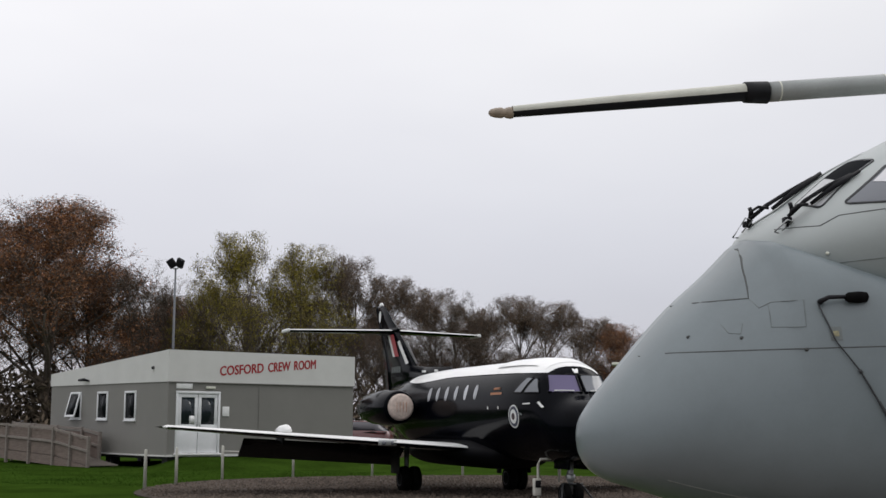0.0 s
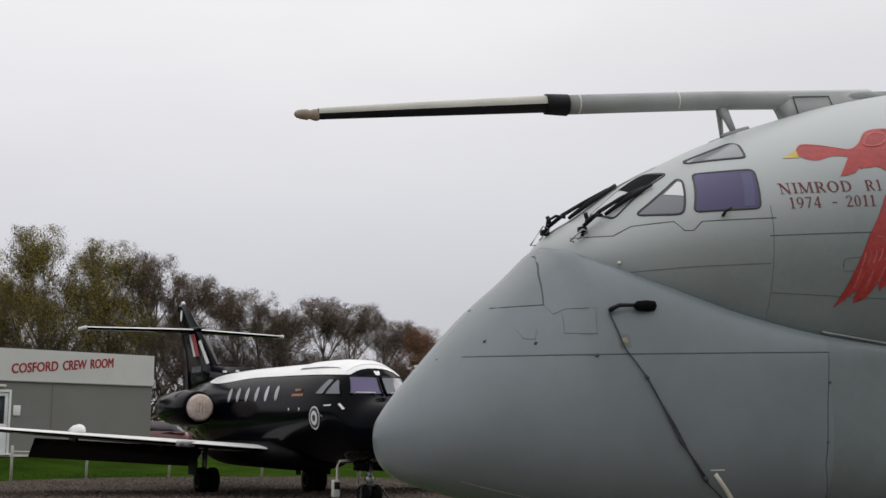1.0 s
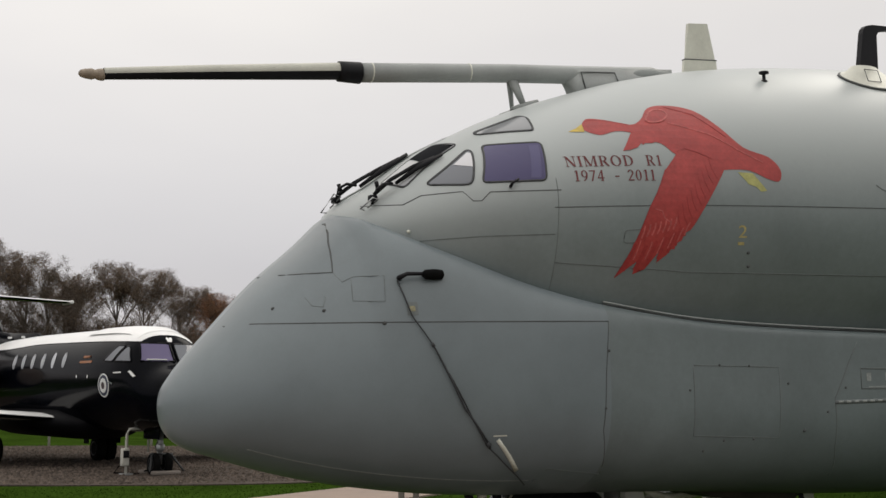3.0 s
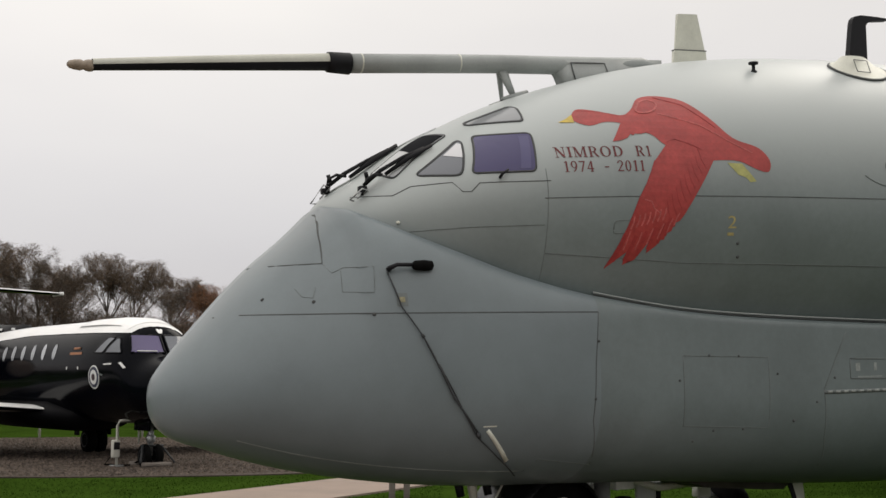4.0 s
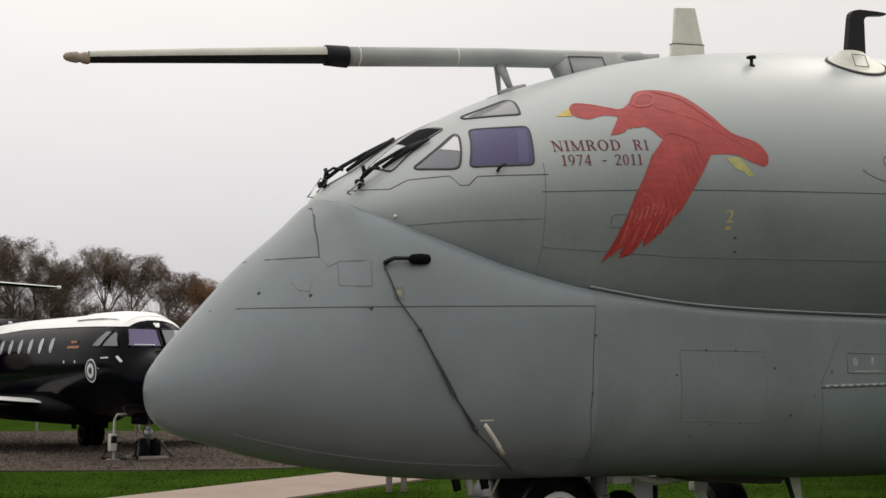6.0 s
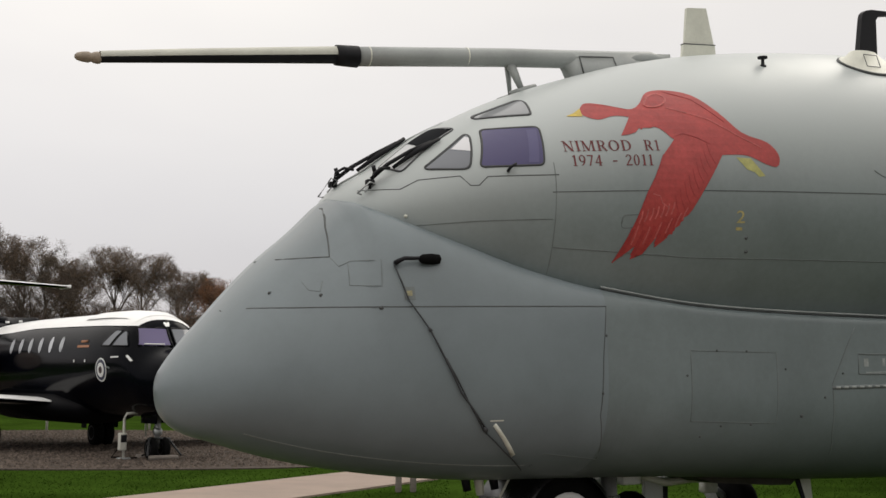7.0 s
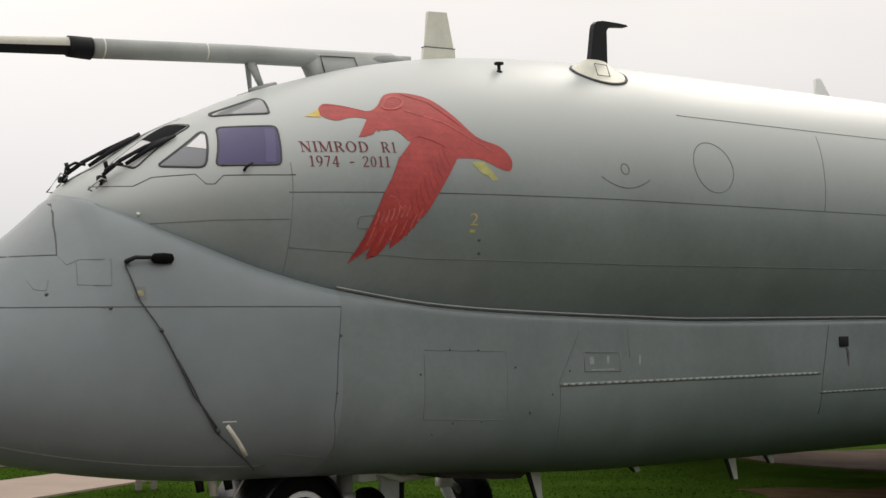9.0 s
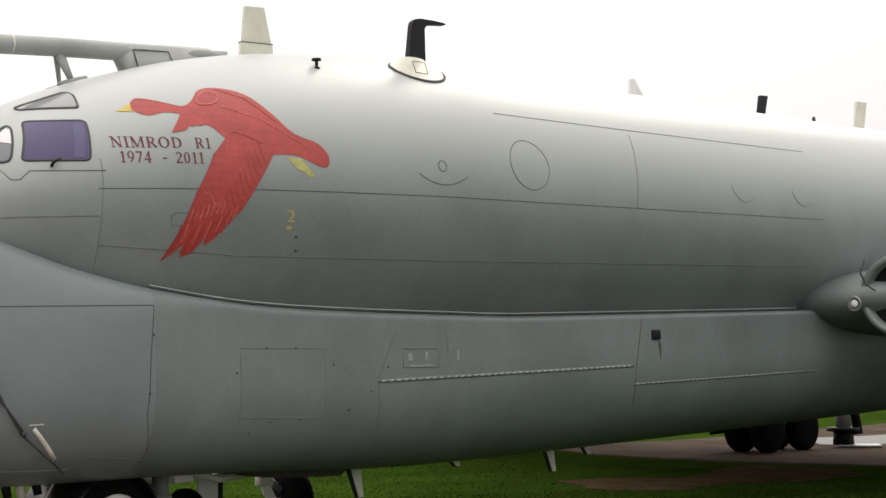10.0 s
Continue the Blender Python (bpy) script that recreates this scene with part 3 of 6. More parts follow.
def serif_word(word, x0, x1, z0, z1, height, put, mat, label, gap=0.08):
    """One part a word, spread between x0 and x1."""
    total = sum(GLYPHS[c][0] + gap for c in word) - gap
    bm = bmesh.new()
    pen, lift = 0.0, 0.003
    for c in word:
        wide, pieces = GLYPHS[c]
        for q in pieces:
            lift = 0.0030 + (lift + 0.0004 - 0.003) % 0.002
            vs = []
            for a, b in q:
                t = (pen + a) / total
                vs.append(bm.verts.new(put(x0 + (x1 - x0) * t + b * height * 0.05, z0 + (z1 - z0) * t + b * height, lift)))
            bm.faces.new(vs)
        pen += wide + gap
    return part("painted_word", bm, mat, plane, label, soft=False)


serif_word("NIMROD", 2.985, 3.535, 1.812, 1.824, 0.090, on_cab, DARK_RED, "dark red painted serif word")
serif_word("R1", 3.635, 3.770, 1.826, 1.829, 0.090, on_cab, DARK_RED, "dark red painted serif characters")
serif_word("1974", 3.025, 3.265, 1.690, 1.694, 0.090, on_cab, DARK_RED, "dark red painted date")
serif_word("-", 3.34, 3.395, 1.696, 1.697, 0.090, on_cab, DARK_RED, "dark red painted dash")
serif_word("2011", 3.455, 3.690, 1.698, 1.702, 0.090, on_cab, DARK_RED, "dark red painted date")
WORN_YELLOW = material("worn_yellow_paint", (0.36, 0.30, 0.12), 0.6, vary=0.3, size=0.06)
part("digit_lettering", painted_text("2", 4.42, 4.50, 1.25, 1.25, 0.10, on_cab), WORN_YELLOW, plane, "small yellow painted digit", soft=False)
part("stencil_bar_small", sheet([[(4.42, 1.19), (4.48, 1.19), (4.48, 1.215), (4.42, 1.215)]], on_cab, 0.003), WORN_YELLOW, plane)


def curve_outline(pts, n=4):
    """A closed smooth line through a few points."""
    out = []
    k = len(pts)
    for i in range(k):
        p0, p1, p2, p3 = (Vector(pts[(i + j - 1) % k]) for j in range(4))
        for s in range(n):
            t = s / n
            out.append(tuple(0.5 * (2 * p1 + (p2 - p0) * t + (2 * p0 - 5 * p1 + 4 * p2 - p3) * t * t + (3 * p1 - p0 - 3 * p2 + p3) * t ** 3)))
    return out


body_shape = curve_outline([(3.25, 2.16), (3.33, 2.26), (3.46, 2.25), (3.64, 2.20), (3.75, 2.25), (3.88, 2.37), (4.05, 2.40), (4.25, 2.35), (4.40, 2.19), (4.55, 2.01), (4.77, 1.93), (4.86, 1.82), (4.83, 1.725), (4.72, 1.74), (4.56, 1.805), (4.38, 1.81), (4.15, 1.80), (3.92, 1.92), (3.82, 2.02), (3.72, 2.05), (3.62, 2.12), (3.49, 2.135), (3.35, 2.10)])
part("emblem_body", sheet([body_shape], on_cab, 0.003), RED_PAINT, plane, "plain red painted emblem shape", soft=False)
wing_l = [(3.95, 1.97), (3.782, 1.79), (3.686, 1.60), (3.614, 1.475), (3.531, 1.273), (3.46, 1.113), (3.363, 0.930)]
wing_r = [(4.33, 1.83), (4.284, 1.79), (4.163, 1.608), (4.075, 1.492), (3.994, 1.357), (3.887, 1.234), (3.763, 1.129)]
notches = [(3.84, 1.152), (3.845, 1.195), (3.776, 1.108), (3.788, 1.165), (3.694, 1.045), (3.712, 1.140), (3.602, 0.995), (3.620, 1.095), (3.505, 0.955), (3.535, 1.062)]
saw = []
for (a, b), (c, d) in zip(wing_r[1:], wing_r[2:]):
    saw += [(a + (c - a) * k / 3 + (0.010 if j else -0.006), b + (d - b) * k / 3 + (-0.012 if j else 0.004)) for k in range(3) for j in (0, 1)]
part("emblem_wing", sheet([wing_l + notches[::-1] + saw[::-1] + [wing_r[0]]], on_cab, 0.005), RED_PAINT, plane, soft=False)
PINK = material("worn_red_paint", (0.375, 0.080, 0.072), 0.6, vary=0.4, size=0.05)
DEEP_RED = material("deep_red_paint", (0.295, 0.026, 0.025), 0.5, vary=0.15, size=0.08)
# long dark feathers with worn streaks between them
for i, (x, z) in enumerate([(3.42, 0.985), (3.518, 0.985), (3.613, 1.03), (3.703, 1.075), (3.782, 1.125), (3.842, 1.18)]):
    part("emblem_feather", ribbon([(x, z), (x + 0.045 - 0.004 * i, z + 0.10), (x + 0.085 - 0.008 * i, z + 0.21 - 0.012 * i)], on_cab, 0.034 - 0.002 * i, 0.0065, False, 0.03), DEEP_RED, plane, soft=False)
    part("emblem_streak", ribbon([(x + 0.075, z + 0.085), (x + 0.10, z + 0.15), (x + 0.125, z + 0.235 - 0.01 * i)], on_cab, 0.010, 0.0075, False, 0.03), PINK, plane, soft=False)
for i in range(7):
    x, z = 3.545 + 0.045 * i, 1.235 + 0.012 * i
    part("emblem_streak", ribbon([(x, z), (x + 0.022, z + 0.05), (x + 0.03, z + 0.10)], on_cab, 0.012, 0.0075, False, 0.03), PINK, plane, soft=False)
for i in range(9):
    x, z = 3.90 + 0.042 * i, 1.29 + 0.055 * i
    part("emblem_feather", ribbon([(x, z), (x - 0.035, z + 0.08), (x - 0.045, z + 0.17)], on_cab, 0.007, 0.0065, False, 0.04), DEEP_RED, plane, soft=False)
part("emblem_edge", ribbon(wing_l[1:], on_cab, 0.009, 0.0065), DEEP_RED, plane, soft=False)
part("emblem_edge", ribbon([(3.93, 1.955), (4.00, 1.985), (4.12, 1.95), (4.22, 1.90)], on_cab, 0.009, 0.0065), DEEP_RED, plane, soft=False)
part("emblem_edge", ribbon([(3.27, 2.18), (3.33, 2.252), (3.46, 2.243), (3.62, 2.200)], on_cab, 0.005, 0.0045), DEEP_RED, plane, soft=False)
part("emblem_streak", ribbon([(3.66, 1.47), (3.72, 1.455), (3.74, 1.40), (3.80, 1.36)], on_cab, 0.010, 0.007), PINK, plane, soft=False)
part("emblem_streak", ribbon([(3.96, 2.22), (4.12, 2.17), (4.28, 2.12), (4.50, 1.98), (4.70, 1.88)], on_cab, 0.010, 0.0055, thick=0.001), PINK, plane, soft=False)
part("emblem_tuft", sheet([[(3.62, 2.14), (3.476, 1.953), (3.528, 1.983), (3.535, 1.961), (3.593, 2.007), (3.606, 1.984), (3.648, 2.024), (3.663, 2.008), (3.705, 2.048), (3.739, 2.025), (3.82, 2.05)]], on_cab, 0.004), RED_PAINT, plane, soft=False)
loop_ = curve_outline([(3.79, 2.24), (3.87, 2.33), (3.96, 2.355), (4.00, 2.31), (3.94, 2.25), (3.86, 2.225)], 3)
part("emblem_hollow", sheet([loop_], on_cab, 0.0055), DEEP_RED, plane, soft=False)
part("emblem_line", ribbon(loop_, on_cab, 0.013, 0.007, True, 0.03), PINK, plane, soft=False)
part("emblem_edge", ribbon([(4.02, 2.385), (4.22, 2.31), (4.42, 2.10)], on_cab, 0.009, 0.006), DEEP_RED, plane, soft=False)
part("emblem_tip", sheet([[(3.13, 2.135), (3.20, 2.165), (3.27, 2.21), (3.25, 2.13)]], on_cab, 0.004), YELLOW, plane, "yellow painted tip", soft=False)
part("emblem_bar", sheet([[(4.44, 1.79), (4.58, 1.785), (4.70, 1.64), (4.64, 1.63), (4.60, 1.67), (4.53, 1.69)]], on_cab, 0.002), material("pale_yellow_paint", (0.36, 0.35, 0.12), 0.5, vary=0.2, size=0.1), plane, "yellow painted bar", soft=False)

# cockpit windows
RIM = material("window_rim_rubber", (0.026, 0.028, 0.030), 0.6, vary=0.2, size=0.2)
SURROUND = material("window_surround_paint", (0.33, 0.355, 0.345), 0.45, vary=0.12, size=0.3)


def window(outline, put, glass_mat, r=0.05, label=""):
    o = rounded(outline, r)
    w = part("cockpit_window", sheet([o], put, 0.006, 0.05), glass_mat, plane, label)
    part("window_rim", ribbon(o, put, 0.014, 0.007, True, 0.04, 0.007), RIM, w)
    return w


for sgn in (-1, 1):
    sk = surface(cab_side, sgn)
    w = window([(2.345, 1.69), (2.485, 2.035), (2.88, 2.04), (2.81, 1.70)], sk, VIOLET_GLASS, 0.04, "violet-tinted side window")
    part("curtain_edge", sheet([[(2.70, 1.72), (2.78, 2.01), (2.85, 2.01), (2.775, 1.72)]], sk, 0.008), glass("paler_violet_glass", (0.080, 0.073, 0.165), 0.12), w)
    w = window([(1.965, 1.69), (2.37, 2.0), (2.395, 1.99), (2.28, 1.70), (2.24, 1.675)], sk, GREY_GLASS, 0.05, "triangular grey side window")
    # pale patch painted for the sky showing through this window
    part("bright_pane", sheet([[(2.21, 1.855), (2.355, 1.97), (2.375, 1.96), (2.325, 1.83)]], sk, 0.009), glass("sky_pale_glass", (0.62, 0.62, 0.64), 0.1), w)
    window([(2.545, 2.165), (2.575, 2.20), (2.95, 2.345), (2.97, 2.32), (2.90, 2.165)], sk, glass("pale_grey_glass", (0.22, 0.23, 0.24), 0.1), 0.03, "slanting pale upper window")


    def put_deck(a, b, lift, s_=sgn):
        return deck(a, s_ * b, lift)


    w = window([(1.76, 0.285), (2.30, 0.17), (2.37, 0.50), (1.84, 0.60)], put_deck, glass("windscreen_glass", (0.42, 0.43, 0.44), 0.10, 0.3), 0.05, "raked windscreen pane")
    part("dark_visor", sheet([[(2.06, 0.23), (2.285, 0.185), (2.35, 0.485), (2.06, 0.55)]], put_deck, 0.009, 0.05), material("matt_black_visor", (0.010, 0.011, 0.013), 0.75, spec=0.03), w)
for x0, x1, y0, y1 in ((1.62, 2.20, -0.47, -0.565), (1.49, 2.13, 0.0, -0.04)):
    at_ = lambda t, dy, up: Vector(deck(x0 + (x1 - x0) * t, y0 + (y1 - y0) * t + dy, up))
    wiper = part("wiper", pipe([at_(0.05, 0, 0.05), at_(0.3, 0, 0.075), at_(0.62, 0, 0.06), at_(0.9, 0, 0.035)], [0.018, 0.019, 0.017, 0.012], 6), BLACK, plane, "black windscreen wiper")
    part("wiper_blade", pipe([at_(0.34, -0.01, 0.028), at_(0.66, -0.01, 0.034), at_(1.0, -0.01, 0.026)], [0.016, 0.026, 0.017], 6), BLACK, wiper)
    part("wiper_pivot", block((0.07, 0.06, 0.05), at_(0.02, 0, 0.03), 0.012), BLACK, wiper)
    part("wiper_link", pipe([at_(-0.02, -0.05, 0.03), at_(0.10, -0.03, 0.10), at_(0.20, -0.03, 0.10), at_(0.30, -0.02, 0.05)], 0.013, 6), BLACK, wiper)
    part("wiper_bolt", pipe([at_(0.12, 0.01, 0.05), at_(0.14, 0.01, 0.13)], 0.018, 8), BLACK, wiper)
    part("wiper_tube", pipe([at_(-0.12, -0.02, 0.02), at_(-0.14, -0.02, 0.06), at_(0.02, -0.06, 0.09), at_(0.06, -0.06, 0.04), at_(-0.08, -0.03, 0.02)], 0.007, 6), STEEL, wiper)
part("window_latch", pipe([Vector(on_cab(2.53, 1.645, 0.01)), Vector(on_cab(2.55, 1.66, 0.05)), Vector(on_cab(2.60, 1.695, 0.04))], [0.013, 0.013, 0.009], 6), BLACK, plane)
part("front_post", ribbon([(1.52, 0.0), (2.0, 0.0), (2.5, 0.0)], deck, 0.10, 0.008), SURROUND, plane)

# refuelling probe over the cockpit
PROBE = [(-0.41, 2.566, 0.046), (0.2, 2.622, 0.056), (0.9, 2.682, 0.065), (1.53, 2.735, 0.072)]
ring_ = 18


def half_tube(stations, a0, a1):
    return loft([[(x, r * math.cos(a), z + r * math.sin(a)) for a in np.linspace(a0, a1, ring_)] for x, z, r in stations], False, False, False)


probe = part("probe_tube", pipe([(1.73, 0, 2.737), (2.2, 0, 2.772), (3.16, 0, 2.84), (3.8, 0, 2.875), (4.3, 0, 2.91), (4.66, 0, 2.945), (4.90, 0, 2.955)], [0.083, 0.083, 0.083, 0.083, 0.078, 0.07, 0.012], 20), PROBE_GREY, plane, "grey refuelling probe tube")
part("probe_upper_half", half_tube(PROBE, -0.15, math.pi + 0.15), material("probe_cream_paint", (0.47, 0.47, 0.41), 0.5, vary=0.12, size=0.3), probe, "cream upper half of the probe")
part("probe_lower_half", half_tube([(x, z, r + 0.001) for x, z, r in PROBE], -0.15, -math.pi + 0.15), BLACK, probe, "black lower half of the probe")
part("probe_collar", spin([(1.525, 0.072), (1.527, 0.086), (1.60, 0.089), (1.718, 0.092), (1.720, 0.092), (1.722, 0.084)], 20, at=(0, 0, 2.733)), BLACK, probe, "black collar")
part("probe_nozzle", joined(spin([(-0.60, 0.012), (-0.585, 0.028), (-0.55, 0.038), (-0.50, 0.044), (-0.475, 0.034), (-0.46, 0.042), (-0.43, 0.048), (-0.405, 0.044)], 14, at=(0, 0, 2.556))), material("tan_nozzle", (0.25, 0.20, 0.15), 0.5, vary=0.2, size=0.05), probe, "tan probe nozzle")
for x, z in ((1.82, 2.744), (2.74, 2.812)):
    part("probe_band", spin([(x - 0.006, 0.0845), (x + 0.006, 0.0845)], 20, at=(0, 0, z)), PALE, probe)
for sgn in (-1, 1):
    foot = Vector(deck(3.29 if sgn < 0 else 3.31, -0.02 if sgn < 0 else 0.25, 0.0))
    leg = part("probe_strut", pipe([(3.16, sgn * 0.02, 2.80), foot + Vector((0, 0, -0.02))], [0.05, 0.026], 10, 0.6), PROBE_GREY, probe)
    part("strut_foot", pipe([foot + Vector((-0.13, 0, -0.035)), foot, foot + Vector((0.13, 0, 0.05))], [0.02, 0.035, 0.02], 8), PROBE_GREY, leg)
    part("foot_gasket", pipe([foot + Vector((-0.14, 0, -0.055)), foot + Vector((0, 0, -0.02)), foot + Vector((0.14, 0, 0.03))], [0.018, 0.03, 0.018], 8), RIM, leg)
pyl = [(3.70, 2.80, 0.03), (3.74, 2.775, 0.06), (3.78, 2.72, 0.08), (3.81, 2.60, 0.089), (4.35, 2.68, 0.089), (4.88, 2.84, 0.03)]
part("probe_pylon", loft([[(x, -w, z), (x, -w * 0.9, 2.90 + (x - 3.68) * 0.085), (x, w * 0.9, 2.90 + (x - 3.68) * 0.085), (x, w, z)] for x, z, w in pyl], True, True), PROBE_GREY, probe)
part("pylon_panel", ribbon([(3.89, 2.71), (3.84, 2.885), (4.20, 2.905), (4.24, 2.815)], lambda a, b, l=0: (a, -0.090 - l, b), 0.014, 0.003, True), SEAM, probe)


# aerials
def fin_plate(profile, half, mat, parent=None, name="aerial_blade", label=""):
    """An upright aerofoil plate from a side outline."""
    n = len(profile)
    v = [(x, -half * (0.25 if i in (0, n - 1) else 1), z) for i, (x, z) in enumerate(profile)] + [(x, half * (0.25 if i in (0, n - 1) else 1), z) for i, (x, z) in enumerate(profile)]
    f = [tuple(range(n)), tuple(reversed(range(n, 2 * n)))] + [(i, i + n, (i + 1) % n + n, (i + 1) % n) for i in range(n)]
    return part(name, (v, f), mat, parent or plane, label, soft=False)


blade = fin_plate([(5.05, 3.10), (5.10, 3.47), (5.32, 3.485), (5.41, 3.12)], 0.02, PALE, label="cream blade aerial")
fin_plate([(5.015, 2.95), (5.045, 3.12), (5.40, 3.135), (5.43, 2.97)], 0.026, PALE, blade, "aerial_base")
part("aerial_seam", block((0.37, 0.056, 0.010), (5.225, 0, 3.125), 0.002, Matrix.Translation((5.225, 0, 3.125)) @ Matrix.Rotation(-0.04, 4, "Y") @ Matrix.Translation((-5.225, 0, -3.125))), SEAM, blade)
foot = Vector(deck(5.25, -0.9, 0.0))
part("mast_aerial", spin([(-0.03, 0.030), (0.0, 0.030), (0.01, 0.016), (0.055, 0.015), (0.062, 0.044), (0.082, 0.044)], 10, "z", tuple(foot)), BLACK, plane, "small black T-shaped post")
FX, FY = 6.52, -0.86
rings_ = []
for t, rx, ry, up in ((0.0, 0.32, 0.18, -0.02), (0.03, 0.31, 0.17, 0.02), (0.08, 0.285, 0.155, 0.0), (1.0, 0.145, 0.065, 0.0), (1.03, 0.13, 0.05, 0.0)):
    ring = []
    for k in range(28):
        a = 2 * math.pi * k / 28
        x, y = FX + rx * math.cos(a) - 0.06 * t, FY + ry * math.sin(a)
        low = deck(FX + 0.32 * math.cos(a), FY + 0.18 * math.sin(a), 0.0)[2]
        ring.append((x, y, (low + up) * (1 - t) + 2.965 * t))
    rings_.append(ring)
base = part("aerial_fairing", loft(rings_, False, True), PALE, plane, "cream conical aerial fairing")
part("fairing_rim", pipe([deck(FX + 0.325 * math.cos(a), FY + 0.185 * math.sin(a), 0.006) for a in [2 * math.pi * k / 28 for k in range(29)]], 0.014, 6), SEAM, base)
for p0, p1 in (((-0.10, 0.30), (-0.10, 0.78)), ((-0.10, 0.78), (0.06, 0.78)), ((0.06, 0.78), (0.06, 0.30)), ((0.06, 0.30), (-0.10, 0.30))):
    q = []
    for x, t in (p0, p1):
        y = FY - (0.155 * (1 - t) + 0.065 * t) - 0.010
        q.append((FX + x - 0.04, y, deck(FX, FY - 0.18, 0.0)[2] * (1 - t) + 2.965 * t + 0.01))
    part("fairing_screw_line", pipe(q, 0.004, 5), SEAM, base)


def mast(profile, y, half, parent):
    n = len(profile)
    v = [(x, y - half, z) for x, z in profile] + [(x, y + half, z) for x, z in profile]
    f = [tuple(range(n)), tuple(reversed(range(n, 2 * n)))] + [(i, i + n, (i + 1) % n + n, (i + 1) % n) for i in range(n)]
    part("hooked_mast", (v, f), BLACK, parent, "black hooked mast", soft=False)


mast([(6.390, 2.945), (6.445, 3.285), (6.460, 3.330), (6.495, 3.360), (6.565, 3.375), (6.745, 3.377), (6.885, 3.372), (6.905, 3.360), (6.885, 3.350), (6.725, 3.333), (6.645, 3.315), (6.617, 3.280), (6.613, 2.945)], FY, 0.03, base)
fin_plate([(10.84, 3.05), (10.88, 3.375), (10.97, 3.385), (11.13, 3.18), (11.23, 3.05)], 0.02, WHITE, label="pale swept blade aerial")
fin_plate([(13.62, 3.08), (13.74, 3.445), (13.92, 3.455), (13.82, 3.08)], 0.022, BLACK, label="black upright aerial")
fin_plate([(15.02, 3.08), (15.12, 3.265), (15.19, 3.08)], 0.022, BLACK, label="tiny black aerial")
fin_plate([(16.20, 3.08), (16.34, 3.60), (16.62, 3.61), (16.50, 3.08)], 0.024, PALE, label="cream blade aerial")
for x, h in ((6.25, 0.30), (9.10, 0.26), (9.72, 0.12), (7.6, 0.08)):
    z = lobe_low(x)
    b = fin_plate([(x - 0.10, z + 0.03), (x + 0.04, z - h), (x + 0.12, z - h), (x + 0.10, z + 0.03)], 0.012, PALE, label="small blade aerial under the belly")
    fin_plate([(x - 0.104, z + 0.03), (x + 0.03, z - h), (x + 0.055, z - h), (x - 0.04, z + 0.03)], 0.015, BLACK, b, "black_edge")

# pitot arm with its strap
c0 = Vector(on_lobe(1.58, 0.925, 0.0))
arm = part("pitot_head", pipe([c0 + Vector((0.02, 0.03, 0)), c0 + Vector((0, -0.05, 0.005)), c0 + Vector((0.05, -0.075, 0.03)), c0 + Vector((0.22, -0.09, 0.03))], [0.022, 0.020, 0.016, 0.013], 8), BLACK, plane, "black bent air-data probe")
part("pitot_cover", spin([(0.17, 0.02), (0.19, 0.036), (0.27, 0.042), (0.33, 0.036), (0.345, 0.012)], 12, at=tuple(c0 + Vector((0, -0.09, 0.025)))), RUBBER, arm, "black rubber cover")
STRAP = [(1.575, 0.90), (1.65, 0.63), (1.79, 0.41), (2.02, -0.06), (2.245, -0.34)]
strap = part("strap", pipe([on_lobe(x, z, 0.02) for x, z in dense(STRAP, 0.1)], [0.006 if i < 5 else 0.008 for i in range(len(dense(STRAP, 0.1)))], 6), RIM, plane, "dark tie-down strap")
part("strap_tail", pipe([on_lobe(x, z, 0.02) for x, z in dense([(1.90, 0.20), (2.09, -0.15), (2.225, -0.345), (2.44, -0.51), (2.68, -0.67)], 0.1)], 0.006, 6), RIM, strap)
part("strap_knot", pipe([on_lobe(2.225, -0.315, 0.02), on_lobe(2.235, -0.335, 0.025), on_lobe(2.25, -0.36, 0.02)], [0.010, 0.022, 0.010], 8), RIM, strap)
part("strap_buckle", pipe([on_lobe(1.782, 0.425, 0.02), on_lobe(1.795, 0.40, 0.02)], [0.012, 0.014], 8), RIM, strap)

# nose gear
GZ = -1.63


def aircraft_wheel(parent, x, y, z, r, w, rim_mat, name="wheel"):
    tyre_p = [(-w / 2, r * 0.55), (-w / 2, r * 0.80), (-w * 0.42, r * 0.93), (-w * 0.22, r), (w * 0.22, r), (w * 0.42, r * 0.93), (w / 2, r * 0.80), (w / 2, r * 0.55)]
    t = part(name, spin(tyre_p, 28, "y", (x, y, z)), RUBBER, parent)
    for s in (-1, 1):
        part("rim", spin([(s * w * 0.30, r * 0.30), (s * w * 0.45, r * 0.36), (s * w * 0.52, r * 0.50), (s * w * 0.52, r * 0.58), (s * w * 0.40, r * 0.56)], 22, "y", (x, y, z)), rim_mat, t)
    return t


gear = part("nose_gear_leg", pipe([(3.42, 0, -0.6), (3.42, 0, -1.17)], [0.09, 0.07], 12), STEEL, plane, "steel nose landing gear leg")
part("axle", pipe([(3.42, -0.36, -1.17), (3.42, 0.36, -1.17)], 0.05, 10), STEEL, gear)
for y in (-0.26, 0.26):
    aircraft_wheel(gear, 3.42, y, -1.19, 0.42, 0.24, WHITE)
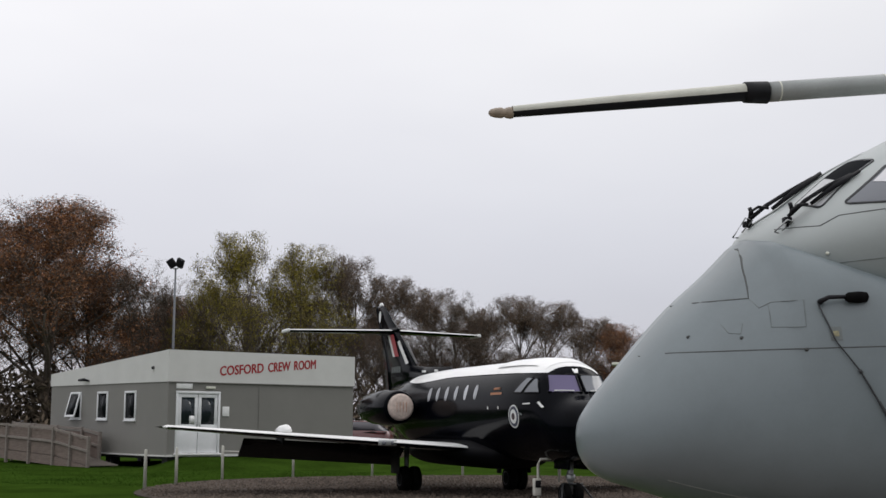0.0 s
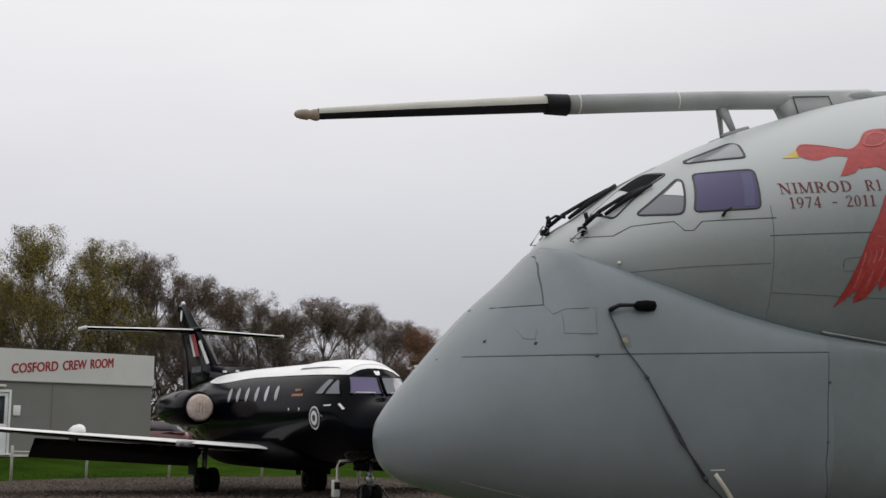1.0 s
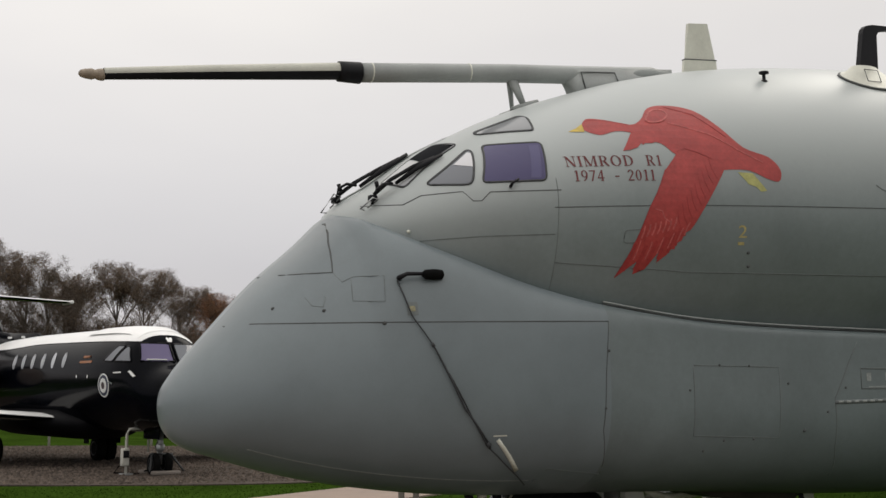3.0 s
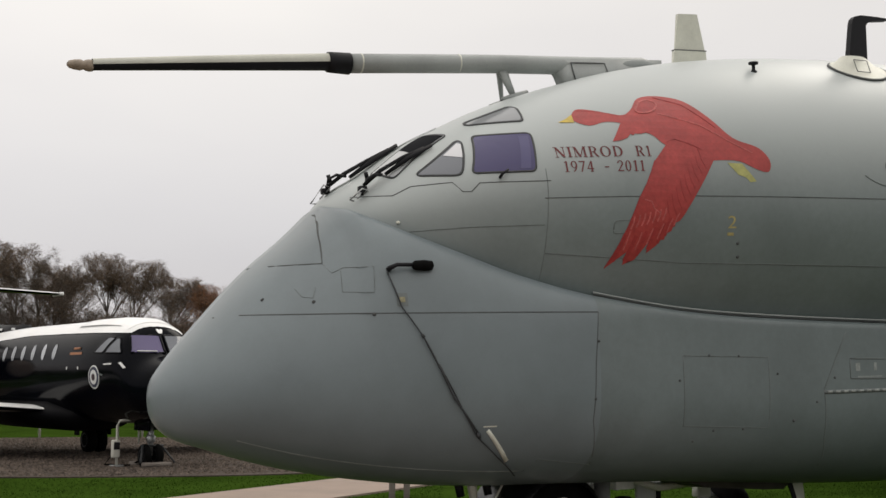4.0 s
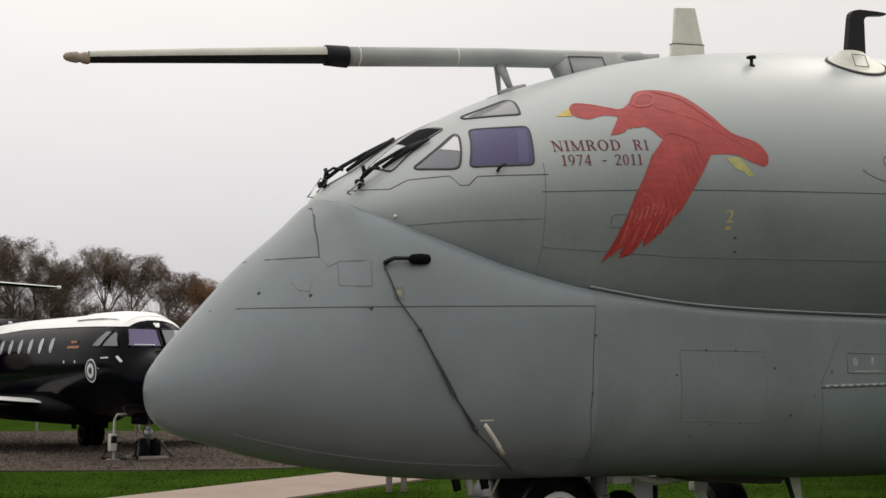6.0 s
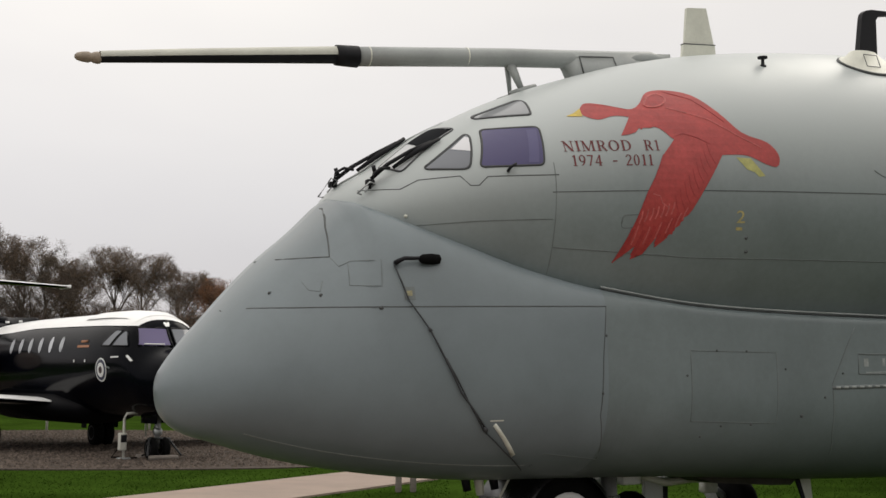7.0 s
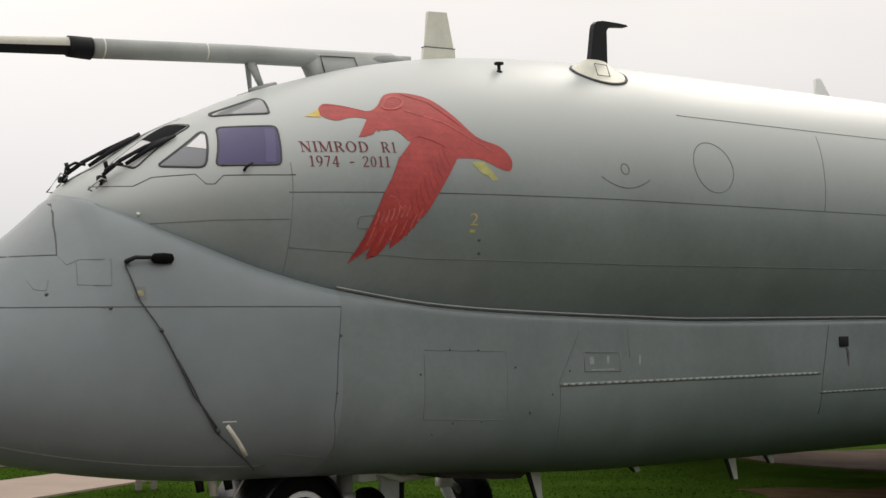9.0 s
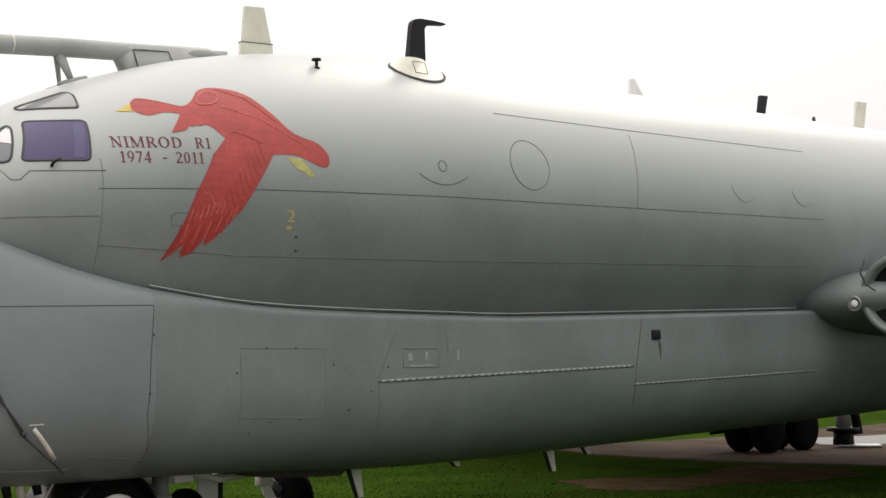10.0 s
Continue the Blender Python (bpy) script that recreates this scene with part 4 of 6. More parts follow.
part("wheel_cover", loft([[(3.39 + 0.45 * math.cos(a) * s, y, -1.20 + 0.45 * math.sin(a) * s) for a in np.linspace(0.10, math.pi - 0.1, 24)] for y, s in ((-0.45, 0.90), (-0.44, 0.95), (-0.41, 1.0), (0.41, 1.0), (0.44, 0.93))], False, False, False), material("gloss_black_cover", (0.006, 0.006, 0.007), 0.28, spec=0.4), gear, "glossy black cover over the nose wheels")
part("gear_door", ([(x, y, z) for y in (0.08, 0.11) for x, z in ((3.55, -0.80), (3.98, -0.80), (3.99, -1.10), (3.88, -1.08), (3.72, -0.93))], [(0, 1, 2, 3, 4), (9, 8, 7, 6, 5)] + [(i, (i + 1) % 5, (i + 1) % 5 + 5, i + 5) for i in range(5)]), WHITE, gear, "white gear door standing open", soft=False)
part("drag_brace", pipe([(4.07, 0, -0.75), (4.06, 0, -1.66)], [0.075, 0.07], 12), material("grey_brace_paint", (0.20, 0.205, 0.20), 0.6, vary=0.2, size=0.2), gear, "grey rear strut")
part("strut_collar", spin([(-1.16, 0.08), (-1.15, 0.10), (-1.05, 0.10), (-1.04, 0.08)], 14, "z", (4.065, 0, 0)), STEEL, gear)
part("actuator_box", block((0.20, 0.16, 0.09), (4.33, 0.1, -0.925), 0.015), WHITE, gear, "white actuator box")
part("brace_link", pipe([(4.40, 0.1, -0.88), (4.75, 0.1, -0.98), (5.2, 0.1, -0.96)], [0.03, 0.035, 0.03], 8), PALE, gear)
part("belly_hatch", loft([[(x, -w, lobe_low(x) + 0.05), (x, -w * 0.92, lobe_low(x) - d), (x, w * 0.92, lobe_low(x) - d), (x, w, lobe_low(x) + 0.05)] for x, w, d in ((4.80, 0.30, 0.0), (4.95, 0.36, 0.045), (5.6, 0.38, 0.055), (5.85, 0.34, 0.05), (5.95, 0.30, 0.0))], True, True), material("dark_brown_panel", (0.032, 0.026, 0.022), 0.6, vary=0.4, size=0.2), gear, "dark brown belly hatch", soft=False)
for x in (2.58, 2.84):
    part("hose_fitting", pipe([(x, -0.1, -0.75), (x + 0.02, -0.12, -0.91)], [0.042, 0.036], 8), BLACK, gear)
part("drain_fitting", pipe([(2.71, -0.1, -0.75), (2.72, -0.12, -0.95)], [0.05, 0.035], 8), PALE, gear)
part("tow_bracket", joined(pipe([(2.56, -0.2, -1.00), (2.88, -0.2, -1.00)], 0.035, 8), pipe([(2.61, -0.2, -1.0), (2.61, -0.2, -1.14)], 0.045, 8), pipe([(2.74, -0.2, -1.0), (2.74, -0.2, -1.12)], 0.035, 8), pipe([(2.84, -0.2, -1.0), (2.84, -0.2, -1.14)], 0.045, 8), pipe([(2.86, -0.2, -0.97), (3.06, -0.1, -0.75)], 0.012, 6)), PALE, gear, "pale bracket ahead of the nose wheel")
part("bracket_clip", block((0.05, 0.05, 0.10), (2.54, -0.22, -1.06), 0.012), BLACK, gear)


# wing roots with buried engine intakes
def wing_root(s):
    rings = []
    for k in range(20):
        t = k / 19
        lat = 1.05 + 14.0 * t
        x0 = 12.55 + 0.30 * (lat - 1.05)
        chord, th, zc = 9.5 - 0.46 * (lat - 1), 0.62 - 0.033 * (lat - 1), 0.50 + 0.06 * (lat - 1)
        ring = []
        for j in range(40):
            a = 2 * math.pi * j / 40
            u = 0.5 - 0.5 * math.cos(a)
            h = th * (2.6 * math.sqrt(u) - 2.1 * u - 0.5 * u * u) * 1.05
            ring.append((x0 + chord * u, s * lat, zc + (h if a < math.pi else -h) - 0.12 * u))
        rings.append(ring)
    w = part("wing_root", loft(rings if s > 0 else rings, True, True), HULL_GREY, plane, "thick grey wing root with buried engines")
    for lat in (2.45, 3.75):
        x0 = 12.55 + 0.30 * (lat - 1.05) - 0.10
        for nm, prof, mat in (("intake_lip", [(0.28, 0.64), (0.06, 0.62), (0.0, 0.57), (0.02, 0.52), (0.25, 0.49)], HULL_GREY), ("intake_throat", [(0.13, 0.505), (0.15, 0.2), (0.13, 0.02)], BLACK)):
            rr = [[(x0 + u, s * (lat + r * 1.02 * math.cos(a)), 0.55 + r * 0.86 * math.sin(a)) for a in [2 * math.pi * k / 28 for k in range(28)]] for u, r in prof]
            part(nm, loft(rr), mat, w, "grey rounded intake lip" if nm == "intake_lip" else "")
    lx = Vector((12.70, s * 1.90, 0.47))
    part("landing_light", spin([(-0.03, 0.10), (-0.05, 0.085), (-0.02, 0.06)], 16, at=tuple(lx)), STEEL, w, "round landing light")
    part("landing_lens", spin([(-0.06, 0.02), (-0.05, 0.045), (-0.03, 0.05)], 12, at=tuple(lx)), WHITE, w)
    part("panel_seam", pipe([(12.82, s * 1.98, 1.00), (12.72, s * 1.97, 0.84), (12.75, s * 2.02, 0.70), (12.82, s * 2.1, 0.62)], 0.010, 6), SEAM, w)


wing_root(-1)
wing_root(1)
for s in (-1, 1):
    zg = 1.492 * -1 - 21.2 * 0.0383
    bogie = part("main_gear_leg", pipe([(21.2, s * 5.0, 0.5), (21.2, s * 5.0, zg + 0.5)], [0.14, 0.10], 12), STEEL, plane, "steel main landing gear leg")
    # black plate put in for the dark, shaded mass round the bogie
    part("gear_door", block((2.5, 0.06, 1.20), (21.1, s * 5.55, zg + 1.02), 0.03), BLACK, bogie, "black plate added for the shaded mass at the main gear")
    part("bogie_beam", pipe([(20.4, s * 5.0, zg + 0.5), (22.0, s * 5.0, zg + 0.5)], 0.09, 8), BLACK, bogie)
    for dx in (-0.62, 0.62):
        for dy in (-0.3, 0.3):
            aircraft_wheel(bogie, 21.2 + dx, s * 5.0 + dy, zg + 0.47 + dx * -0.038, 0.46, 0.30, RUBBER)

# the small black jet: local x runs aft from its nose wheel, +y is the side that is seen
JET = Matrix.Translation((-5.75, 26.65, 0)) @ Matrix.Rotation(math.atan2(0.79, -0.61), 4, "Z")
jet = thing("small_jet", JET, "small twin-engined black jet with a white roof, parked on gravel", "aircraft")
jet_top = smooth([-2.05, -1.95, -1.7, -1.2, -0.62, -0.4, -0.12, 0.3, 1.3, 2.9, 5.6, 7.5, 9.35, 11, 12.3], [1.55, 1.68, 1.84, 2.04, 2.20, 2.44, 2.77, 2.90, 2.93, 2.93, 2.92, 2.87, 2.72, 2.55, 2.42])
jet_low = smooth([-2.05, -1.95, -1.7, -1.0, 0, 2, 7, 9, 11, 12.3], [1.55, 1.40, 1.22, 0.98, 0.86, 0.82, 0.86, 1.2, 1.85, 2.3])
jet_wide = smooth([-2.05, -1.95, -1.7, -1.0, -0.3, 0.5, 1.5, 7.5, 9.5, 11, 12.3], [0.01, 0.16, 0.32, 0.62, 0.82, 0.93, 0.97, 0.97, 0.75, 0.42, 0.10])


def jet_mid(x):
    return 0.52 * jet_top(x) + 0.48 * jet_low(x)


def jet_side(x, z):
    m = jet_mid(x)
    e = (z - m) / (jet_top(x) - m) if z > m else (m - z) / (m - jet_low(x))
    return jet_wide(x) * max(0.0, 1 - min(e, 1) ** 2.3) ** (1 / 2.3)


def jet_ring(x, a0=0.0, a1=2 * math.pi, n=44, grow=0.0):
    m, w, t, b = jet_mid(x), jet_wide(x), jet_top(x), jet_low(x)
    out = []
    for k in range(n):
        a = a0 + (a1 - a0) * k / (n if a1 - a0 > 6.28 else n - 1)
        c, s = math.cos(a), math.sin(a)
        e = 2 / 2.3
        out.append((x, math.copysign(abs(c) ** e, c) * (w + grow), m + math.copysign(abs(s) ** e, s) * ((t - m + grow) if s > 0 else (m - b + grow))))
    return out


xs_j = [-2.05 + 0.1 * i for i in range(30)] + list(np.linspace(1.0, 12.3, 40))
part("fuselage", loft([jet_ring(x) for x in xs_j], True, True), NAVY, jet, "gloss black fuselage")
edge_z = smooth([-0.30, 0.0, 1.1, 4.5, 7.0, 8.6], [2.60, 2.605, 2.63, 2.66, 2.58, 2.70])
roof_rings = []
for x in np.linspace(-0.28, 7.9, 50):
    m, t = jet_mid(x), jet_top(x)
    e = min(1.0, max(0.0, (edge_z(x) - m) / (t - m)))
    a = math.asin(min(1.0, e ** (2.3 / 2)))
    roof_rings.append(jet_ring(x, a, math.pi - a, 25, 0.012 if x < 2.95 else 0.008))
roof = part("roof_skin", loft(roof_rings, False, False, False), ROOF_WHITE, jet, "gloss white painted roof")
hump = [[(x, y * 1.0, z + 0.02 * s) for _, y, z in jet_ring(x, 0.95, math.pi - 0.95, 15, 0.012)] for x, s in ((0.0, 0.3), (0.35, 1.2), (1.0, 1.7), (1.7, 1.7), (2.20, 1.5), (2.30, 0.2))]
part("roof_hatch", loft(hump, False, False, False), ROOF_WHITE, roof)
on_jet, on_jet_far = surface(jet_side, 1.0), surface(jet_side, -1.0)
JET_GLASS = glass("cabin_window_glass", (0.46, 0.47, 0.50), 0.15)
for sk in (on_jet, on_jet_far):
    for x in (5.72, 5.16, 4.58, 3.98, 3.38, 2.78):
        o = [(x + 0.10 * math.cos(a), 2.28 + 0.17 * math.sin(a)) for a in [2 * math.pi * k / 16 for k in range(16)]]
        w = part("cabin_window", sheet([o], sk, 0.006, 0.1), JET_GLASS, jet, "small oval cabin window")
    for o in ([(0.13, 2.52), (0.36, 2.54), (0.76, 2.23), (0.40, 2.22)], [(-0.02, 2.50), (0.06, 2.52), (0.32, 2.22), (-0.22, 2.21)]):
        o2 = rounded(o, 0.05)
        w = part("cockpit_side_window", sheet([o2], sk, 0.006, 0.1), GREY_GLASS, jet, "grey cockpit side window")
        part("window_rim", ribbon(o2, sk, 0.03, 0.010, True), NAVY, w)


def jet_screen(u, v, lift=0.0):
    """Windscreen on the skin: u across the nose, v up the slope."""
    z = 2.20 + 0.38 * v
    lo, hi = -1.6, 1.2
    for _ in range(30):
        mid = (lo + hi) / 2
        if jet_top(mid) > z and jet_side(mid, z) > abs(u):
            hi = mid
        else:
            lo = mid
    return (hi - lift, u * (1 + lift * 0.4), z + lift * 0.5)


SCREEN = glass("violet_windscreen", (0.115, 0.095, 0.19), 0.08)
for a, b, mat in ((0.045, 0.66, SCREEN), (-0.66, -0.045, GREY_GLASS)):
    rows = [[jet_screen((a + (b - a) * i / 8) * (1 - 0.12 * v), v, 0.012) for i in range(9)] for v in np.linspace(0.06, 0.94, 6)]
    w = part("windscreen", loft(rows, False, False, False), mat, jet, "violet-tinted windscreen pane")
    part("windscreen_wiper", pipe([jet_screen(a + 0.15, 0.10, 0.03), jet_screen(b - 0.10, 0.10, 0.03)], 0.014, 6), WHITE, w)
    rim = [jet_screen(a * (1 - 0.12 * v), v, 0.016) for v in np.linspace(0.04, 0.96, 8)] + [jet_screen(b * (1 - 0.12 * v), v, 0.016) for v in np.linspace(0.96, 0.04, 8)]
    part("windscreen_frame", pipe(rim + rim[:1], 0.022, 6), NAVY, w)


def disc(cx, cz, r, k=18, sx=1.0):
    return [(cx + r * sx * math.cos(a), cz + r * math.sin(a)) for a in [2 * math.pi * i / k for i in range(k)]]


part("roundel_outer", sheet([disc(0.69, 1.75, 0.235)], on_jet, 0.006, 0.1), WHITE, jet, "white ring of a roundel")
part("roundel_ring", sheet([disc(0.69, 1.75, 0.205)], on_jet, 0.010, 0.1), material("roundel_blue", (0.012, 0.016, 0.05), 0.4), jet)
part("roundel_white", sheet([disc(0.69, 1.75, 0.145)], on_jet, 0.014, 0.1), WHITE, jet)
part("roundel_centre", sheet([disc(0.69, 1.75, 0.07)], on_jet, 0.018, 0.1), material("roundel_centre_paint", (0.03, 0.008, 0.012), 0.5), jet)
ORANGE = material("orange_lettering_paint", (0.34, 0.13, 0.05), 0.5)
part("lettering_bars", sheet([[(1.40, 2.30), (1.78, 2.30), (1.78, 2.35), (1.40, 2.35)], [(1.30, 2.20), (1.90, 2.20), (1.90, 2.25), (1.30, 2.25)]], on_jet, 0.006, 0.1), ORANGE, jet, "orange bars of small lettering")
part("door_handle", sheet([[(0.02, 2.02), (0.30, 2.01), (0.30, 1.985), (0.02, 1.99)]], on_jet, 0.008, 0.1), WHITE, jet)
part("nose_marker", sheet([[(-0.42, 1.93), (-0.26, 2.04), (-0.20, 2.02), (-0.36, 1.91)]], on_jet, 0.008, 0.1), WHITE, jet, "small white slanting marker")
part("static_plate", sheet([[(0.32, 1.80), (0.50, 1.84), (0.50, 1.80), (0.34, 1.77)]], on_jet, 0.006, 0.1), FAINT, jet)
for x in (1.42, 1.98):
    part("side_light", sheet([disc(x, 1.93, 0.035, 8)], on_jet, 0.008, 0.1), WHITE, jet)


def foil(x0, chord, y, zc, th, n=22, a0=0.0, a1=2 * math.pi):
    out = []
    for k in range(n):
        a = a0 + (a1 - a0) * k / (n - 1 if a1 - a0 < 6 else n)
        u = 0.5 - 0.5 * math.cos(a)
        h = th * (1.45 * math.sqrt(u) - 1.0 * u - 0.45 * u * u)
        out.append((x0 + chord * u, y, zc + (h if a < math.pi else -h)))
    return out


SILVER = material("polished_leading_edge", (0.66, 0.66, 0.65), 0.35, 0.0, vary=0.1, size=0.4)
for s in (1, -1):
    wing_st = [(3.15 + 0.36 * (y - 0.9), 3.7 - 0.29 * (y - 0.9), s * y, 1.06 + 0.068 * (y - 0.9), 0.21 - 0.018 * (y - 0.9)) for y in np.linspace(0.5, 7.05, 12)]
    wing_st.append((5.75, 1.35, s * 7.16, 1.485, 0.03))
    wing = part("wing", loft([foil(*st) for st in wing_st], True, True), NAVY, jet, "low black wing with a white leading edge")
    edge = [foil(st[0] - 0.012, st[1], st[2], st[3] + 0.003, st[4] * 1.10, 13, -0.85, 1.15) for st in wing_st]
    part("leading_edge", loft([[p for p in r] for r in edge], False, False, False), SILVER, wing, "pale leading edge strip")
    fl = [[(6.50 + 0.05 * (y - 2), s * y, 1.02 + 0.05 * (y - 2)), (6.54, s * y, 1.08 + 0.05 * (y - 2)), (7.15, s * y, 0.66 + 0.055 * (y - 2)), (7.13, s * y, 0.62 + 0.055 * (y - 2))] for y in np.linspace(1.3, 5.2, 6)]
    part("flap", loft(fl, True, True), BLACK, wing, "lowered black flap")
    part("wing_fairing", spin([(0, 0.01), (0.08, 0.10), (0.25, 0.14), (0.6, 0.12), (1.2, 0.02)], 12, at=(4.72, s * 4.6, 1.42)), WHITE, wing, "white dome on the wing")
    lamp_ = part("landing_lamp", block((0.10, 0.42, 0.13), (3.79, s * 2.6, 1.17), 0.03), STEEL, wing, "glazed landing lamp panel")
    for dy in (-0.1, 0.1):
        part("lamp_lens", spin([(-0.02, 0.02), (0.0, 0.05), (0.03, 0.05)], 10, at=(3.735, s * 2.6 + dy, 1.17)), GREY_GLASS, lamp_)
    for y in (2.4, 4.4):
        part("flap_track", block((0.7, 0.06, 0.16), (6.3, s * y, 0.95 + 0.05 * y), 0.02), BLACK, wing)
    part("tip_light", spin([(-0.1, 0.01), (0, 0.04), (0.25, 0.03)], 8, at=(5.62, s * 7.14, 1.48)), WHITE, wing)
    # engine
    nac = part("engine_nacelle", spin([(6.14, 0.32), (6.12, 0.35), (6.25, 0.40), (7.0, 0.44), (8.0, 0.41), (8.6, 0.34), (8.85, 0.27), (8.8, 0.24)], 28, at=(0, s * 1.52, 1.98)), NAVY, jet, "black engine nacelle")
    part("intake_cover", spin([(6.05, 0.02), (6.05, 0.25), (6.07, 0.295), (6.13, 0.325), (6.30, 0.335)], 28, at=(0, s * 1.52, 1.98)), material("pink_cream_canvas", (0.52, 0.43, 0.38), 0.85, vary=0.22, size=0.12, grain=0.006, grain_size=0.05), nac, "cream intake cover")
    part("cover_stitching", joined(*[pipe([(6.045, s * 1.52 + dy, 1.86), (6.045, s * 1.52 + dy, 2.10)], 0.005, 5) for dy in (-0.12, -0.04, 0.04, 0.12)]), ORANGE, nac)
    part("engine_pylon", block((1.6, 0.7, 0.14), (7.5, s * 1.05, 1.98), 0.05), NAVY, nac)
    # main gear
    leg = part("main_gear_leg", pipe([(6.0, s * 1.4, 1.05), (6.0, s * 1.4, 0.27)], [0.07, 0.05], 10), STEEL, jet)
    for dy in (-0.13, 0.13):
        aircraft_wheel(leg, 5.92, s * 1.36 + dy, 0.30, 0.30, 0.22, BLACK)
    part("gear_door", block((0.6, 0.03, 0.55), (6.0, s * 1.68, 0.70), 0.01), BLACK, leg)
part("belly_fairing", loft([[(x, w * math.cos(a), z + h * math.sin(a)) for a in [2 * math.pi * k / 24 for k in range(24)]] for x, w, z, h in ((1.9, 0.1, 1.1, 0.05), (2.4, 0.7, 0.95, 0.30), (3.4, 1.10, 0.98, 0.38), (6.8, 1.10, 0.98, 0.38), (8.0, 0.5, 1.15, 0.2), (8.6, 0.1, 1.25, 0.05))], True, True), material("matt_black_belly", (0.004, 0.004, 0.005), 0.6, spec=0.06), jet)
# fin and tailplane
fin = part("fin", loft([[(x0 + (x1 - x0) * u, w * (1 - abs(2 * u - 0.7)) * q, z) for u, q in ((0, 0.2), (0.15, 1), (0.4, 1), (0.8, 0.5), (1, 0.1), (1, -0.1), (0.8, -0.5), (0.4, -1), (0.15, -1), (0, -0.2))] for z, x0, x1, w in ((2.4, 8.7, 11.9, 0.16), (3.1, 9.30, 12.05, 0.14), (3.9, 10.52, 12.35, 0.11), (4.55, 11.52, 12.8, 0.09), (4.9, 12.1, 12.95, 0.06), (4.98, 12.4, 12.9, 0.02))], True, True), NAVY, jet, "black swept fin")
part("dorsal_fairing", loft([[(x, -w, 2.55), (x, -w * 0.6, z), (x, w * 0.6, z), (x, w, 2.55)] for x, z, w in ((6.6, 2.86, 0.04), (6.8, 3.0, 0.09), (8.6, 3.06, 0.12), (9.6, 3.14, 0.13), (10.4, 3.5, 0.06))], True, True), NAVY, fin)
for s in (1, -1):
    def fin_face(a, b, l=0.0, s_=s):
        return (a, s_ * (0.105 - (b - 3.1) * 0.028 + 0.02 + l), b)


    part("flash_red", sheet([[(10.48, 3.42), (10.82, 3.42), (11.36, 4.05), (11.02, 4.05)]], fin_face, 0.004, 0.3), material("flash_red_paint", (0.32, 0.02, 0.025), 0.4), fin, "red fin flash")
    part("flash_white", sheet([[(10.82, 3.42), (10.99, 3.42), (11.52, 4.05), (11.36, 4.05)]], fin_face, 0.004, 0.3), WHITE, fin, "white fin flash")
    part("fin_edge_white", sheet([[(9.62, 3.20), (9.86, 3.18), (10.66, 3.82), (10.46, 3.86)]], fin_face, 0.006, 0.3), WHITE, fin, "white stripe on the leading edge")
    part("number_bars", sheet([[(10.3 + 0.16 * i, 2.98), (10.41 + 0.16 * i, 2.98), (10.41 + 0.16 * i, 3.14), (10.3 + 0.16 * i, 3.14)] for i in range(5)], fin_face, 0.006, 0.3), FAINT, fin, "grey bars of a painted number")
    part("fin_badge", sheet([[(12.30 + 0.10 * math.cos(a), 4.63 + 0.17 * math.sin(a)) for a in [2 * math.pi * k / 14 for k in range(14)]]], fin_face, 0.01, 0.3), WHITE, fin, "white oval badge on the fin")
    part("dorsal_marks", sheet([[(8.3, 2.96), (8.6, 2.97), (8.6, 2.92), (8.3, 2.91)], [(7.4, 2.95), (7.65, 2.96), (7.65, 2.91), (7.4, 2.9)]], lambda a, b, l=0.0, s_=s: (a, s_ * (0.10 + l), b), 0.01, 0.3), WHITE, fin)
    tp = part("tailplane", loft([foil(11.15 + 0.32 * y, 1.25 - 0.20 * y, s * y, 4.15, 0.120 - 0.016 * y, 18) for y in np.linspace(0.0, 2.78, 6)] + [foil(12.09, 0.6, s * 2.88, 4.16, 0.01, 18)], True, True), NAVY, jet, "black tailplane high on the fin")
    part("tailplane_edge", loft([foil(11.14 + 0.32 * y, 1.25 - 0.20 * y, s * y, 4.155, 0.140 - 0.016 * y, 9, -0.9, 1.3) for y in np.linspace(0.05, 2.80, 6)], False, False, False), SILVER, tp, "pale leading edge")
    part("tip_horn", block((0.75, 0.07, 0.10), (12.28, s * 2.86, 4.15), 0.03), WHITE, tp)
part("fin_bullet", spin([(10.75, 0.01), (10.95, 0.07), (11.4, 0.10), (12.4, 0.08), (12.9, 0.01)], 14, at=(0, 0, 4.17)), NAVY, fin)
part("beacon", spin([(4.94, 0.06), (5.0, 0.06), (5.05, 0.03)], 10, "z", (12.45, 0, 0)), WHITE, fin)
part("aerial_wire", pipe([(12.35, 0, 4.93), (10.95, 0, 4.26)], 0.008, 5), STEEL, fin)
# nose gear
ng = part("nose_gear_leg", pipe([(0, 0, 1.0), (0, 0, 0.22)], [0.06, 0.045], 10), STEEL, jet)
for dy in (-0.13, 0.13):
    aircraft_wheel(ng, 0.0, dy, 0.225, 0.225, 0.13, BLACK)
part("torque_link", pipe([(0.05, 0, 0.75), (0.2, 0, 0.55), (0.05, 0, 0.33)], 0.025, 6), STEEL, ng)
for s in (-1, 1):
    part("gear_door", block((0.7, 0.02, 0.3), (0.0, s * 0.2, 0.86), 0.008), NAVY, ng)
part("wheel_chock", joined(pipe([(-0.28, -0.3, 0.06), (-0.28, 0.3, 0.06)], 0.055, 6), pipe([(0.28, -0.3, 0.06), (0.28, 0.3, 0.06)], 0.055, 6)), TIMBER, ng)
